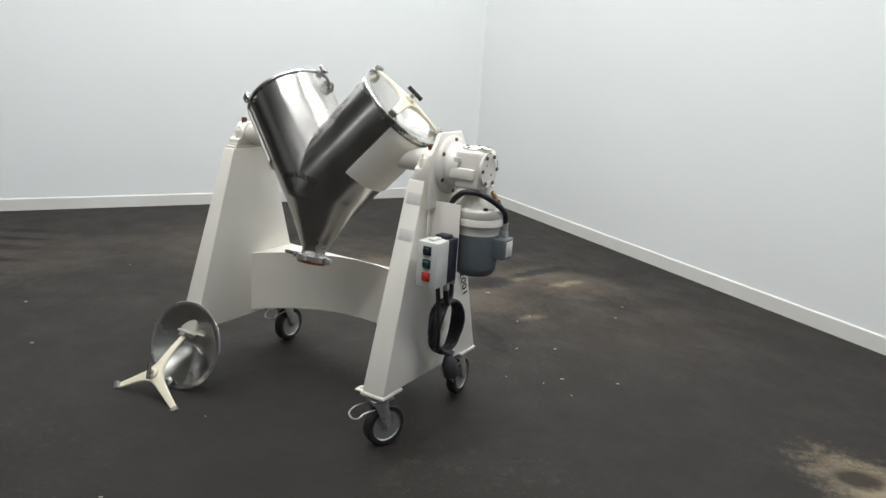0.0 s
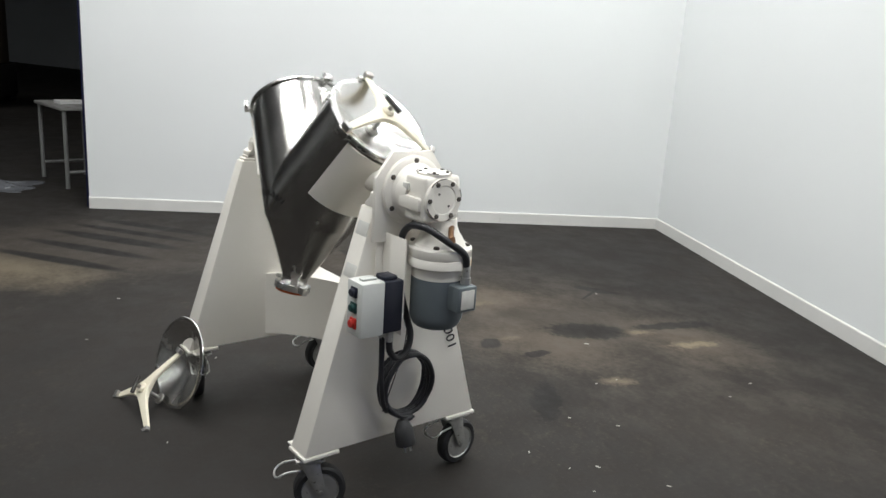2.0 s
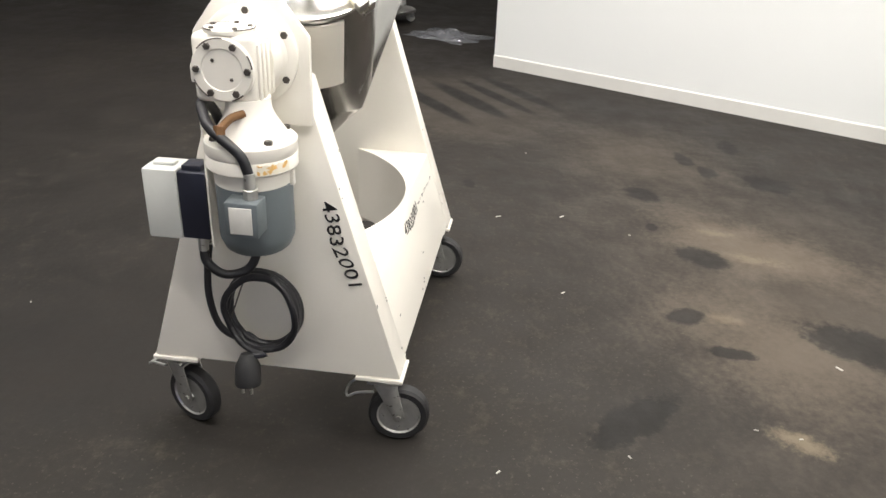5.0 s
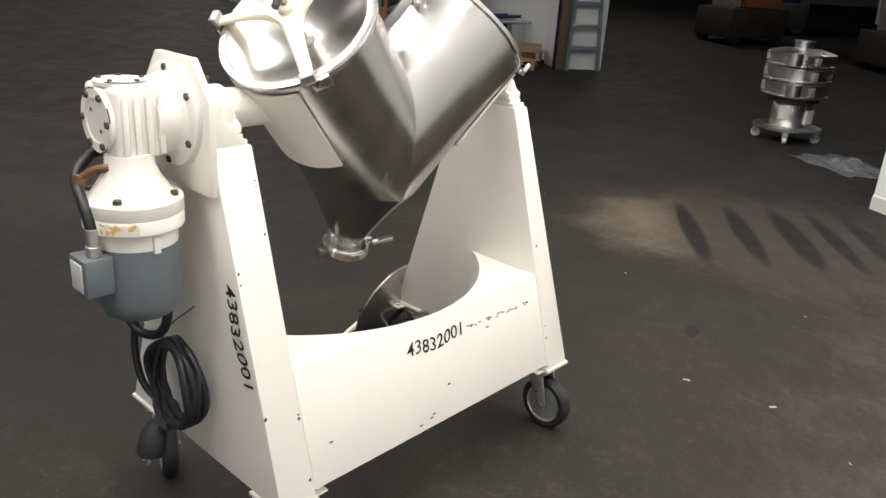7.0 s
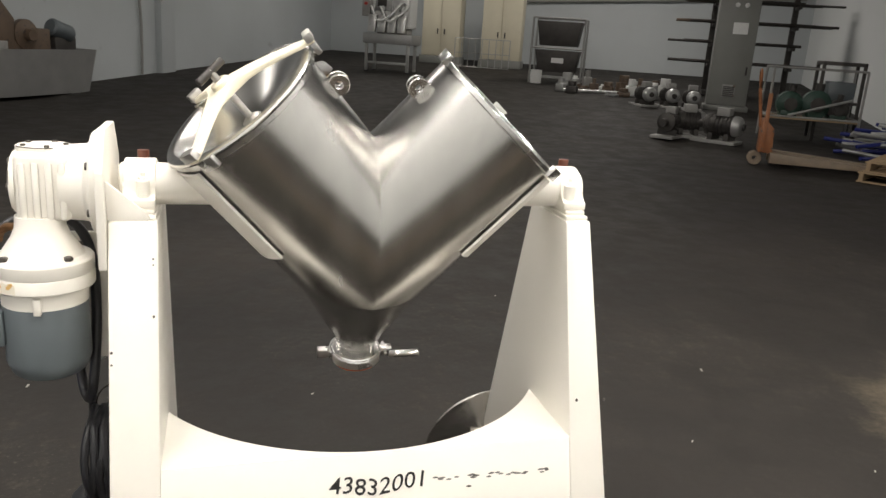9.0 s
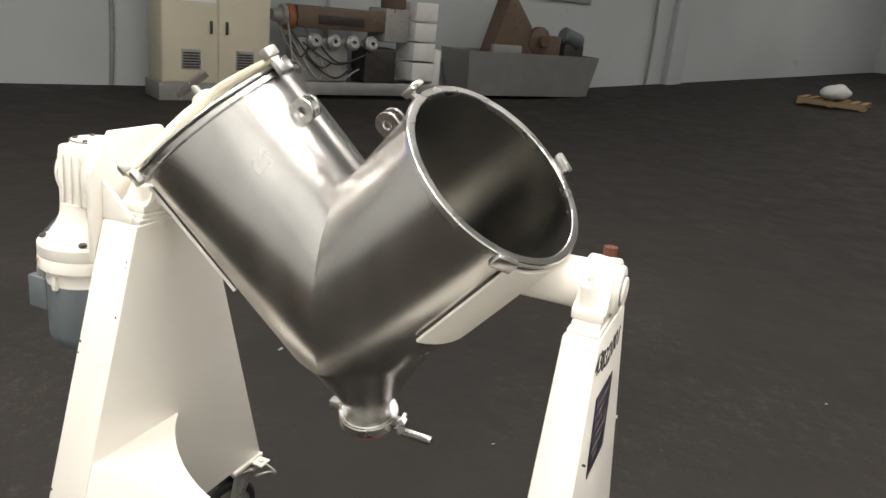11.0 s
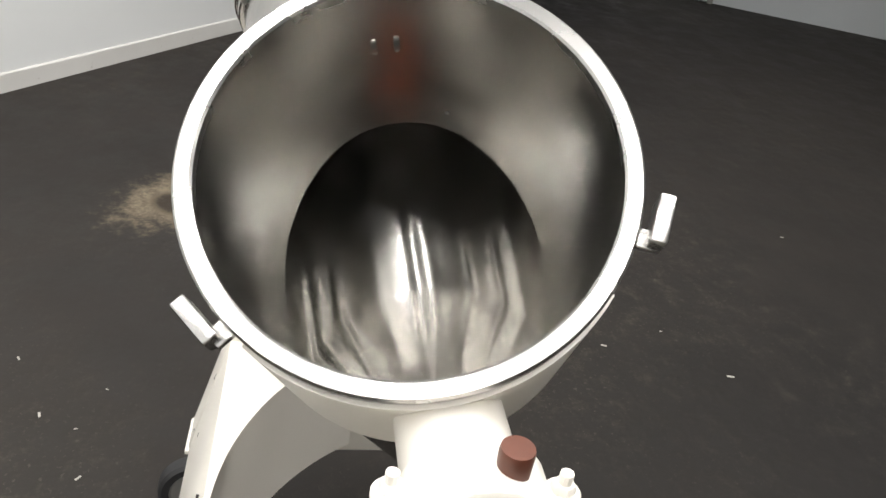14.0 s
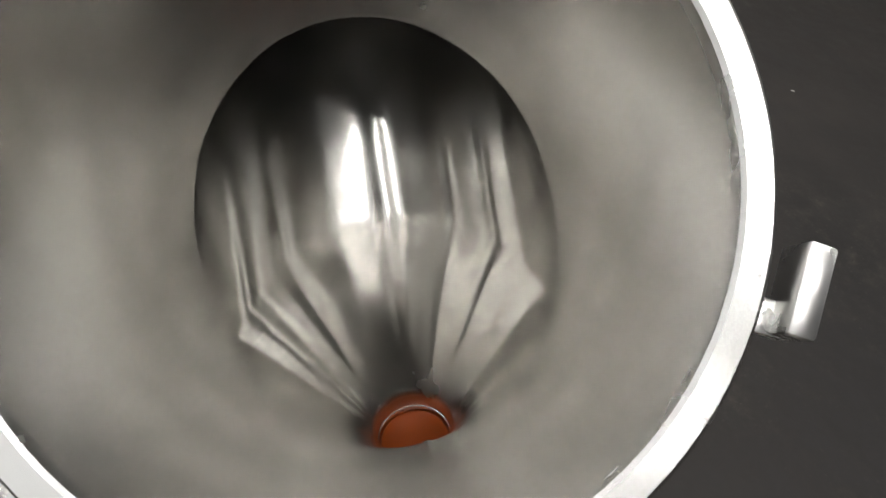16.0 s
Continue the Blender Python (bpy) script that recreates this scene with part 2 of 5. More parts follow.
    spot(1.15, -1.45, 0.12, 0.04, 80, sand, 0.25, 0.9, 2.0)
    spot(0.36, -1.32, 0.11, 0.04, 75, sand, 0.25, 0.9, 2.0)
    spot(0.08, -2.05, 0.10, 0.05, 60, sand, 0.5, 0.9, 2.0)
    spot(-0.32, -1.42, 0.10, 0.05, 60, sand, 0.45, 0.9, 2.0)
    # dark damp spots
    for x, y, rx, ry, turn in ((0.24, -1.80, 0.26, 0.13, 58), (-0.29, -0.96, 0.21, 0.075, -43), (0.36, -1.2, 0.085, 0.06, -60), (0.88, -1.34, 0.13, 0.09, 50),
                               (1.88, -1.84, 0.16, 0.12, 40), (1.58, -1.16, 0.12, 0.08, 30), (0.13, -1.31, 0.09, 0.04, 85), (2.0, -1.55, 0.10, 0.06, 0),
                               (2.5, -1.75, 0.16, 0.06, 0), (0.75, -2.45, 0.18, 0.05, 30), (2.2, -1.45, 0.12, 0.05, 10), (1.17, -1.16, 0.05, 0.03, 0),
                               (1.54, -0.28, 0.07, 0.03, 20), (0.05, -2.35, 0.3, 0.06, 70)):
        spot(x, y, rx, ry, turn, wet, 0.85, 0.30, 1.0)
    spot(0.705, -2.35, 0.15, 0.012, -68, (0.01, 0.009, 0.008), 0.9, 0.4, 0.4)
    # pale burst with a worn hole in the middle
    spot(-2.14, -0.55, 0.34, 0.20, -35, sand, 0.85, 0.95, 1.5)
    spot(-2.06, -0.6, 0.11, 0.085, 20, (0.024, 0.018, 0.013), 0.95, 0.5, 0.8)
    spot(-2.31, -0.45, 0.09, 0.06, 20, (0.05, 0.036, 0.024), 0.85, 0.6, 0.8)
    # damp prints of a pallet
    spot(3.18, -0.03, 0.85, 0.72, 35, (0.040, 0.034, 0.029), 0.8, 0.5, 0.8)
    for x, y, w in ((2.84, 0.36, 0.07), (3.05, 0.13, 0.07), (3.23, -0.10, 0.085), (3.37, -0.28, 0.06), (3.51, -0.45, 0.07)):
        spot(x, y, 0.60, w, 35, wet, 0.95, 0.35, 0.45)
    l.new(blend(rng(fine.outputs["Fac"], 0.66, 0.76, 0, 0.35), col, (0.075, 0.067, 0.057)), bsdf.inputs["Base Color"])
    # the slab is damp and shinier by the loading door
    k = n.new("ShaderNodeMapping")
    k.vector_type = "TEXTURE"
    k.inputs["Location"].default_value = (*uv(-6.0, 9.0)[:2], 0)
    k.inputs["Scale"].default_value = (4.6, 4.6, 1e6)
    l.new(tc.outputs["Object"], k.inputs[0])
    ln = n.new("ShaderNodeVectorMath")
    ln.operation = "LENGTH"
    l.new(k.outputs[0], ln.inputs[0])
    damp = rng(maths("ADD", ln.outputs["Value"], maths("SUBTRACT", mid.outputs["Fac"], 0.5)), 0.5, 1.1, 0.45, 1.0)
    l.new(maths("MULTIPLY", rng(mid.outputs["Fac"], 0.3, 0.7, 0.62, 0.82), damp), bsdf.inputs["Roughness"])
    bsdf.inputs["Specular IOR Level"].default_value = 0.24
    bp = n.new("ShaderNodeBump")
    bp.inputs["Strength"].default_value, bp.inputs["Distance"].default_value = 0.18, 0.01
    l.new(maths("ADD", mid.outputs["Fac"], maths("MULTIPLY", fine.outputs["Fac"], 0.4)), bp.inputs["Height"])
    l.new(bp.outputs[0], bsdf.inputs["Normal"])
    return m


FLOOR = floor_material()


DAYLIGHT = bpy.data.materials.new("cool daylight")
DAYLIGHT.use_nodes = True
DAYLIGHT.node_tree.nodes["Principled BSDF"].inputs["Base Color"].default_value = (0.3, 0.4, 0.6, 1)
DAYLIGHT.node_tree.nodes["Principled BSDF"].inputs["Emission Color"].default_value = (0.10, 0.19, 0.85, 1)
DAYLIGHT.node_tree.nodes["Principled BSDF"].inputs["Emission Strength"].default_value = 0.6


# ---- builders ----
def thing(name, m=None, label="", category="", group="", kind=""):
    ob = new(name)
    ob.empty_display_size = 0.1
    ob.matrix_world = m or Matrix()
    return tagged(ob, label, category, group, kind)


def part(name, bm, material, parent=None, label="", sharp=35, smooth=True, m=None):
    """Links a bmesh as one mesh object under parent, in the parent's own space."""
    bmesh.ops.recalc_face_normals(bm, faces=bm.faces)
    for f in bm.faces:
        f.smooth = smooth
    for e in bm.edges:
        if len(e.link_faces) == 2 and e.calc_face_angle(0) > radians(sharp):
            e.smooth = False
    me = bpy.data.meshes.new(name)
    bm.to_mesh(me)
    bm.free()
    me.materials.append(material)
    ob = new(name, me)
    if parent is not None:
        ob.parent = parent
    if m is not None:
        ob.matrix_local = m
    if label:
        ob["label"] = label
    return ob


def BM():
    return bmesh.new()


def box(bm, lo, hi, bevel=0.0, m=None, seg=2):
    r = bmesh.ops.create_cube(bm, size=1)
    vs = r["verts"]
    for v in vs:
        v.co = Vector([lo[i] + (v.co[i] + 0.5) * (hi[i] - lo[i]) for i in range(3)])
    if bevel:
        es = list({e for v in vs for e in v.link_edges})
        out = bmesh.ops.bevel(bm, geom=es, offset=bevel, segments=seg, affect="EDGES", profile=0.5)
        vs = list({v for f in out["faces"] for v in f.verts} | {v for v in vs if v.is_valid})
    if m is not None:
        bmesh.ops.transform(bm, matrix=m, verts=vs)
    return bm


def axis_m(a, d):
    """A pose at a whose z looks along d."""
    q = Vector(d).normalized().to_track_quat("Z", "Y")
    return Matrix.Translation(a) @ q.to_matrix().to_4x4()


def lathe(bm, prof, seg=40, m=None, closed=False):
    """Turns a profile of (radius, height) round z."""
    rings = []
    for r, z in prof:
        if r < 1e-6:
            rings.append([bm.verts.new((0, 0, z))])
        else:
            rings.append([bm.verts.new((r * math.cos(2 * math.pi * k / seg), r * math.sin(2 * math.pi * k / seg), z)) for k in range(seg)])
    pairs = list(zip(rings, rings[1:])) + ([(rings[-1], rings[0])] if closed else [])
    for a, b in pairs:
        for k in range(seg):
            j = (k + 1) % seg
            q = [a[k % len(a)], a[j % len(a)], b[j % len(b)], b[k % len(b)]]
            q = list(dict.fromkeys(q))
            if len(q) > 2:
                bm.faces.new(q)
    if m is not None:
        bmesh.ops.transform(bm, matrix=m, verts=[v for r in rings for v in r])
    return bm


def rod(bm, a, b, r, seg=16, r2=None, cham=0.0):
    a, b = Vector(a), Vector(b)
    h = (b - a).length
    r2 = r if r2 is None else r2
    c = cham or min(r, h) * 0.08
    lathe(bm, [(0, 0), (r - c, 0), (r, c), (r2, h - c), (r2 - c, h), (0, h)], seg, axis_m(a, b - a))
    return bm


def tube(bm, pts, r, seg=10, loop=False, radii=None):
    """A round bar along points."""
    pts = [Vector(p) for p in pts]
    n = len(pts)
    rings = []
    up = None
    for i, p in enumerate(pts):
        a, b = pts[(i - 1) % n if loop else max(i - 1, 0)], pts[(i + 1) % n if loop else min(i + 1, n - 1)]
        t = (b - a).normalized()
        if up is None:
            up = t.orthogonal().normalized()
        up = (up - t * up.dot(t)).normalized()
        s = t.cross(up)
        rr = radii[i] if radii else r
        rings.append([bm.verts.new(p + rr * (math.cos(2 * math.pi * k / seg) * up + math.sin(2 * math.pi * k / seg) * s)) for k in range(seg)])
    for i in range(n if loop else n - 1):
        a, b = rings[i], rings[(i + 1) % n]
        off = 0
        if loop and i == n - 1:
            off = min(range(seg), key=lambda o: (a[0].co - b[o].co).length)
        for k in range(seg):
            bm.faces.new([a[k], a[(k + 1) % seg], b[(k + 1 + off) % seg], b[(k + off) % seg]])
    if not loop:
        bm.faces.new(rings[0])
        bm.faces.new(rings[-1])
    return bm


def spline(pts, n=8):
    """A smooth run through points."""
    P = [Vector(p) for p in pts]
    P = [2 * P[0] - P[1]] + P + [2 * P[-1] - P[-2]]
    out = []
    for i in range(1, len(P) - 2):
        for k in range(n):
            t = k / n
            a, b, c, d = P[i - 1], P[i], P[i + 1], P[i + 2]
            out.append(0.5 * (2 * b + (c - a) * t + (2 * a - 5 * b + 4 * c - d) * t * t + (3 * b - a - 3 * c + d) * t ** 3))
    return out + [P[-2]]


def prism(bm, poly, d, bevel=0.0):
    """Pushes a polygon of 3D points along d."""
    a = [bm.verts.new(p) for p in poly]
    b = [bm.verts.new(Vector(p) + Vector(d)) for p in poly]
    fs = [bm.faces.new(a), bm.faces.new(b[::-1])]
    n = len(poly)
    for k in range(n):
        fs.append(bm.faces.new([a[k], b[k], b[(k + 1) % n], a[(k + 1) % n]]))
    if bevel:
        bmesh.ops.bevel(bm, geom=list({e for f in fs for e in f.edges}), offset=bevel, segments=2, affect="EDGES", profile=0.5)
    return bm


def hexbolt(bm, p, d, r=0.008, h=0.007):
    lathe(bm, [(0, 0), (r, 0), (r, h * 0.75), (r * 0.85, h), (0, h)], 6, axis_m(p, d))


def lettering(name, body, size, m, material, parent, width=0.0, thick=0.0001):
    cu = bpy.data.curves.new(name, "FONT")
    cu.body, cu.size, cu.extrude, cu.offset = body, size, 0.0004, thick
    cu.resolution_u = 3
    tmp = bpy.data.objects.new(name, cu)
    scene.collection.objects.link(tmp)
    bpy.context.view_layer.update()
    me = bpy.data.meshes.new_from_object(tmp)
    bpy.data.objects.remove(tmp)
    xs = [v.co.x for v in me.vertices]
    k = width / (max(xs) - min(xs)) if width else 1
    rnd = random.Random(body + name)
    for v in me.vertices:
        # an unsteady hand
        v.co.y += size * 0.10 * math.sin(v.co.x / size * 2.1 + 0.7) + size * 0.03 * math.sin(v.co.x / size * 9)
        v.co.x = (v.co.x - min(xs)) * k + v.co.y * 0.12
    me.materials.append(material)
    ob = new(name, me)
    ob.parent = parent
    ob.matrix_local = m
    return ob


def frame_m(o, xdir, ydir):
    x = Vector(xdir).normalized()
    y = Vector(ydir)
    y = (y - x * y.dot(x)).normalized()
    z = x.cross(y)
    return Matrix(((x.x, y.x, z.x, o[0]), (x.y, y.y, z.y, o[1]), (x.z, y.z, z.z, o[2]), (0, 0, 0, 1)))


# ---- structure ----
SLOPE = 0.055


def ground(u):
    """The slab rises gently towards the far end of the hall."""
    return SLOPE * max(0.0, u - 9.0)


def build_floor():
    bm = BM()
    us = [-12, -8, -4, 0, 4, 8, 9, 10, 12, 16, 20, 23.4]
    vs = [-26, -18, -12, -8, -4, 0, 4, 8, 10.3]
    g = [[bm.verts.new(uv(u, v, ground(u))) for v in vs] for u in us]
    for i in range(len(us) - 1):
        for j in range(len(vs) - 1):
            bm.faces.new([g[i][j], g[i + 1][j], g[i + 1][j + 1], g[i][j + 1]])
    return tagged(part("floor", bm, FLOOR), "dark stained concrete floor with damp spots and dust", "floor", kind="structure")


build_floor()


def wall(name, a, b, z0, z1, thick, material, label, base=True):
    """A wall from a to b (u, v), thickness to the right of a to b, with a baseboard on its left side."""
    A, B = uv(*a), uv(*b)
    d = (B - A)
    L = d.length
    m = Matrix.Translation(A) @ Matrix.Rotation(math.atan2(d.y, d.x), 4, "Z")
    bm = box(BM(), (0, -thick, z0), (L, 0, z1))
    w = part(name, bm, material, None, sharp=20, smooth=False)
    w.matrix_world = m
    tagged(w, label, "wall", kind="structure")
    if base:
        bm = BM()
        prism(bm, [(-0.012, 0.001, 0.0), (-0.012, 0.011, 0.0), (-0.012, 0.011, 0.090), (-0.012, 0.007, 0.097), (-0.012, 0.001, 0.099)], (L + 0.012, 0, 0))
        t = part("baseboard", bm, BASE, None, smooth=False)
        t.matrix_world = m
        tagged(t, "scuffed white painted baseboard along the wall", "baseboard", kind="structure")
    return w


wall("wall_booth_east", (-3.07, -3.845), (2.04, -3.845), 0, 4.2, 0.12, WALL, "clean white painted partition wall", True)
wall("wall_booth_south", (-2.98, 4.09), (-2.94, -3.845), 0, 4.2, 0.12, WALL, "clean white painted partition wall", True)
for nm, ua, ub, za in (("wall_west", -4.1, 23.2, 0.0), ("wall_west_end", -12.0, -8.4, 0.0), ("wall_west_lintel", -8.4, -4.1, 4.0)):
    w = wall(nm, (ua, 10.05), (ub, 10.05), za, 7, 0.25, FARWALL, "pale blue grey warehouse wall", False)
    w.matrix_world = w.matrix_world @ Matrix.Translation((0, 0.25, 0))
# daylight outside the open loading door
o = part("backdrop", box(BM(), (-9.4, 11.4, -0.1), (-2.8, 11.5, 4.6)), DAYLIGHT)
o.matrix_world = Matrix.Rotation(ANG, 4, "Z")
tagged(o, "cool blue daylight outside the open loading door", "backdrop", kind="structure")
wall("wall_north", (23.2, -26), (23.2, 10.3), 0, 7, 0.25, FARWALL, "pale blue grey warehouse wall with pipes", False)
wall("wall_south", (-12, 10.1), (-12, -26), 0, 7, 0.25, FARWALL, "pale warehouse wall", False)
wall("wall_far_east", (-12, -26), (25, -26), 0, 7, 0.25, FARWALL, "dim warehouse wall", False)
wall("wall_divider", (8.95, -4.65), (23.2, -4.65), 0, 6.0, 0.16, WALL, "white painted dividing wall with black scuff marks", False)
cl = part("ceiling", box(BM(), (-13, -27, 6.0), (26, 11, 6.2)), CEIL)
cl.matrix_world = Matrix.Rotation(ANG, 4, "Z")
tagged(cl, "grey metal deck ceiling", "ceiling", kind="structure")
# narrow dark blue upright along the free end of the east wall
bm = box(BM(), (-0.014, -0.03, 0), (0.014, 0.03, 4.2), 0.004)
o = part("wall_end_strip", bm, NAVY)
o.matrix_world = uvm(2.056, -3.905)
tagged(o, "narrow dark blue strip at the end of the wall", "post", kind="structure")


# ceiling lights, all unseen overhead; the ones above the dim hall are added fill
def fixture(u, v, z, length, power, turn=0):
    t = thing("ceiling_light", uvm(u, v, z, turn), "long white fluorescent ceiling light, unseen overhead", "ceiling light", "ceiling lights")
    part("housing", box(BM(), (-length / 2, -0.11, 0.0), (length / 2, 0.11, 0.06), 0.01), WHITEP, t)
    la = bpy.data.lights.new("tube", "AREA")
    la.shape, la.size, la.size_y, la.energy, la.color = "RECTANGLE", length * 0.98, 0.07, power, LAMP
    lo = new("tube", la)
    lo.parent = t
    lo.matrix_local = Matrix.Translation((0, 0, -0.01))
    for x in (-0.4, 0.4):
        part("hanger", rod(BM(), (length * x, 0, 0.06), (length * x, 0, 6.0 - z), 0.004, 6), DARK, t)


for u, v, p, turn in LIGHTS:
    fixture(u, v, 4.3 if u < 6 else 5.2, 2.4, p, turn)

# ---- the blender ----
YC, ZA = 0.035, 1.053
root = thing("v_blender", Matrix.Translation((0, YC, 0)), "white painted twin shell blender with stainless vessel on a castered stand", "blender")
Z0, Z1, HB, HT = 0.23, 0.995, 0.335, 0.108
XI, XO, XT = 0.445, 0.54, 0.507


def half(z):
    return HB + (HT - HB) * (z - Z0) / (Z1 - Z0)


def end_frame(s):
    bm = BM()
    xt = XT if s > 0 else XO
    a = [bm.verts.new(p) for p in ((s * XI, -HB, Z0), (s * XI, HB, Z0), (s * XI, HT, Z1), (s * XI, -HT, Z1))]
    b = [bm.verts.new(p) for p in ((s * XO, -HB, Z0), (s * XO, HB, Z0), (s * min(xt, 0.518), HT, Z1), (s * xt, -HT, Z1))]
    fs = [bm.faces.new(a), bm.faces.new(b)] + [bm.faces.new([a[k], b[k], b[(k + 1) % 4], a[(k + 1) % 4]]) for k in range(4)]
    bmesh.ops.bevel(bm, geom=list(bm.edges), offset=0.005, segments=2, affect="EDGES", profile=0.5)
    e = part("end_frame", bm, WHITE, root)
    w0, w1 = (0.449, xt - 0.003) if s > 0 else (-xt + 0.004, -0.449)
    part("cap_plate", box(BM(), (w0, -0.098, Z1), (w1, 0.098, Z1 + 0.010), 0.003), WHITE, e)
    part("shim_plate", box(BM(), (w0 + 0.003, -0.086, Z1 + 0.010), (w1 - 0.003, 0.086, Z1 + 0.020), 0.003), WHITE, e)
    # rolled lip and feet along the lower edge
    for y in (-1, 1):
        bm = box(BM(), (min(s * 0.440, s * 0.545), min(y * 0.215, y * 0.340), Z0 - 0.012), (max(s * 0.440, s * 0.545), max(y * 0.215, y * 0.340), Z0 - 0.001), 0.002)
        part("caster_pad", bm, WHITE, e)
        bm = box(BM(), (min(s * 0.405, s * 0.439), min(y * 0.285, y * 0.325), Z0 - 0.010), (max(s * 0.405, s * 0.439), max(y * 0.285, y * 0.325), Z0 - 0.005), 0.001)
        rod(bm, (s * 0.420, y * 0.305, Z0 - 0.005), (s * 0.420, y * 0.305, Z0 + 0.001), 0.008, 10)
        part("pad_ear", bm, WHITE, e)
    # paint chips on the edges
    bm = BM()
    rnd = random.Random(5 + s)
    for k in range(9):
        z = rnd.uniform(0.26, 0.95)
        y = -half(z) - 0.0012
        x = s * rnd.choice((XO - 0.004, XO - 0.006, XI + 0.01, rnd.uniform(XI, XO)))
        bmesh.ops.create_icosphere(bm, subdivisions=1, radius=rnd.uniform(0.002, 0.0045), matrix=Matrix.Translation((x, y + 0.001, z)) @ Matrix.Diagonal((1, 0.25, rnd.uniform(0.8, 1.8), 1)))
    part("paint_chips", bm, CHIP, e)["kind"] = "stuff"
    return e


leg_m, leg_i = end_frame(-1), end_frame(1)

# cross beam: sloping front plate, top plate with a round bite, curved back plate
ZT = 0.515
bm = BM()
y0, y1 = -half(0.245) + 0.002, -half(ZT) + 0.002
prism(bm, [(-XI, y0, 0.245), (XI, y0, 0.245), (XI, y1, ZT), (-XI, y1, ZT)], (0, 0.008, 0.002), 0.0015)
beam = part("cross_beam", bm, WHITE, root)
RA = 0.526
arc = []
a0 = math.asin(XI / RA)
for k in range(33):
    a = -a0 + 2 * a0 * k / 32
    arc.append((RA * math.sin(a), 0.286 - RA * math.cos(a)))
bm = prism(BM(), [(-XI, y1 + 0.001, ZT - 0.006), (XI, y1 + 0.001, ZT - 0.006)] + [(x, max(y, y1 + 0.006), ZT - 0.006) for x, y in reversed(arc)], (0, 0, 0.008))
part("top_plate", bm, WHITE, beam, smooth=False)
bm = BM()
rows = [[bm.verts.new((x, max(y, y1 + 0.008) - d, z)) for x, y in arc] for d, z in ((0, ZT - 0.006), (0, 0.25), (0.005, 0.25), (0.005, ZT - 0.006))]
for r in range(4):
    a, b = rows[r], rows[(r + 1) % 4]
    for k in range(32):
        bm.faces.new([a[k], a[k + 1], b[k + 1], b[k]])
part("back_plate", bm, WHITE, beam)
bm = BM()
for x, z in ((-0.10, 0.262), (-0.06, 0.268), (-0.05, 0.275), (0.02, 0.33), (-0.38, 0.33), (0.2, 0.43)):
    bmesh.ops.create_icosphere(bm, subdivisions=1, radius=0.0045, matrix=Matrix.Translation((x, -half(z) + 0.002, z)) @ Matrix.Diagonal((1.6, 0.25, 0.7, 1)))
part("paint_chips", bm, CHIP, beam)["kind"] = "stuff"


def caster(x, y, ang):
    """A locking swivel caster; ang: heading of its axle."""
    c = thing("caster")
    c.parent = root
    c.matrix_local = Matrix.Translation((x, y, 0)) @ Matrix.Rotation(radians(ang), 4, "Z")
    R, W, off = 0.084, 0.021, 0.036
    # axle along local x, wheel trails along local y
    m = axis_m((-W, off, R), (1, 0, 0))
    bm = lathe(BM(), [(R * 0.70, 0.001), (R * 0.90, 0.0), (R * 0.985, W * 0.35), (R, W), (R * 0.985, W * 1.65), (R * 0.90, 2 * W), (R * 0.70, 2 * W - 0.001), (R * 0.70, W)], 40, m, True)
    part("tyre", bm, RUBBER, c, "black rubber tyre")
    bm = lathe(BM(), [(0.0, -0.006), (0.011, -0.006), (0.012, 0.003), (R * 0.3, 0.006), (R * 0.45, 0.002), (R * 0.66, 0.004), (R * 0.715, 0.0),
                      (R * 0.715, 2 * W), (R * 0.66, 2 * W - 0.004), (R * 0.45, 2 * W - 0.002), (R * 0.3, 2 * W - 0.006), (0.012, 2 * W - 0.003), (0.011, 2 * W + 0.006), (0, 2 * W + 0.006)], 36, m)
    part("wheel_disc", bm, ZINC, c, "dusty grey metal wheel disc")
    bm = BM()
    for s in (-1, 1):
        xx = s * (W + 0.006)
        prism(bm, [(xx, -0.028, 0.185), (xx, 0.032, 0.185), (xx, off + 0.016, R + 0.004), (xx, off + 0.008, R - 0.014), (xx, off - 0.008, R - 0.014), (xx, off - 0.020, R + 0.01)], (s * 0.004, 0, 0), 0.001)
    box(bm, (-W - 0.01, -0.03, 0.182), (W + 0.01, 0.034, 0.187), 0.001)
    lathe(bm, [(0, 0.187), (0.034, 0.187), (0.036, 0.195), (0.030, 0.203), (0, 0.203)], 28)
    rod(bm, (-W - 0.014, off, R), (W + 0.014, off, R), 0.007, 12)
    part("fork", bm, ZINC, c, "zinc plated swivel fork")
    bm = box(BM(), (-0.05, -0.045, 0.203), (0.05, 0.045, 0.2085), 0.0015)
    for a in (-1, 1):
        for b in (-1, 1):
            hexbolt(bm, (a * 0.038, b * 0.033, 0.2035), (0, 0, -1), 0.007, 0.006)
    part("mounting_plate", bm, ZINC, c)
    bm = BM()
    loop = [(-0.034, -0.03, 0.17), (-0.034, -0.075, 0.165), (-0.03, -0.10, 0.15), (0, -0.108, 0.145), (0.03, -0.10, 0.15), (0.034, -0.075, 0.165), (0.034, -0.03, 0.17)]
    tube(bm, spline(loop, 5), 0.0035, 8)
    part("brake_lever", bm, ZINC, c, "bent wire brake lever")
    return c


caster(-0.483, -0.285, 186)
caster(-0.483, 0.29, 158)
caster(0.50, -0.27, 180)
caster(0.49, 0.285, 256)

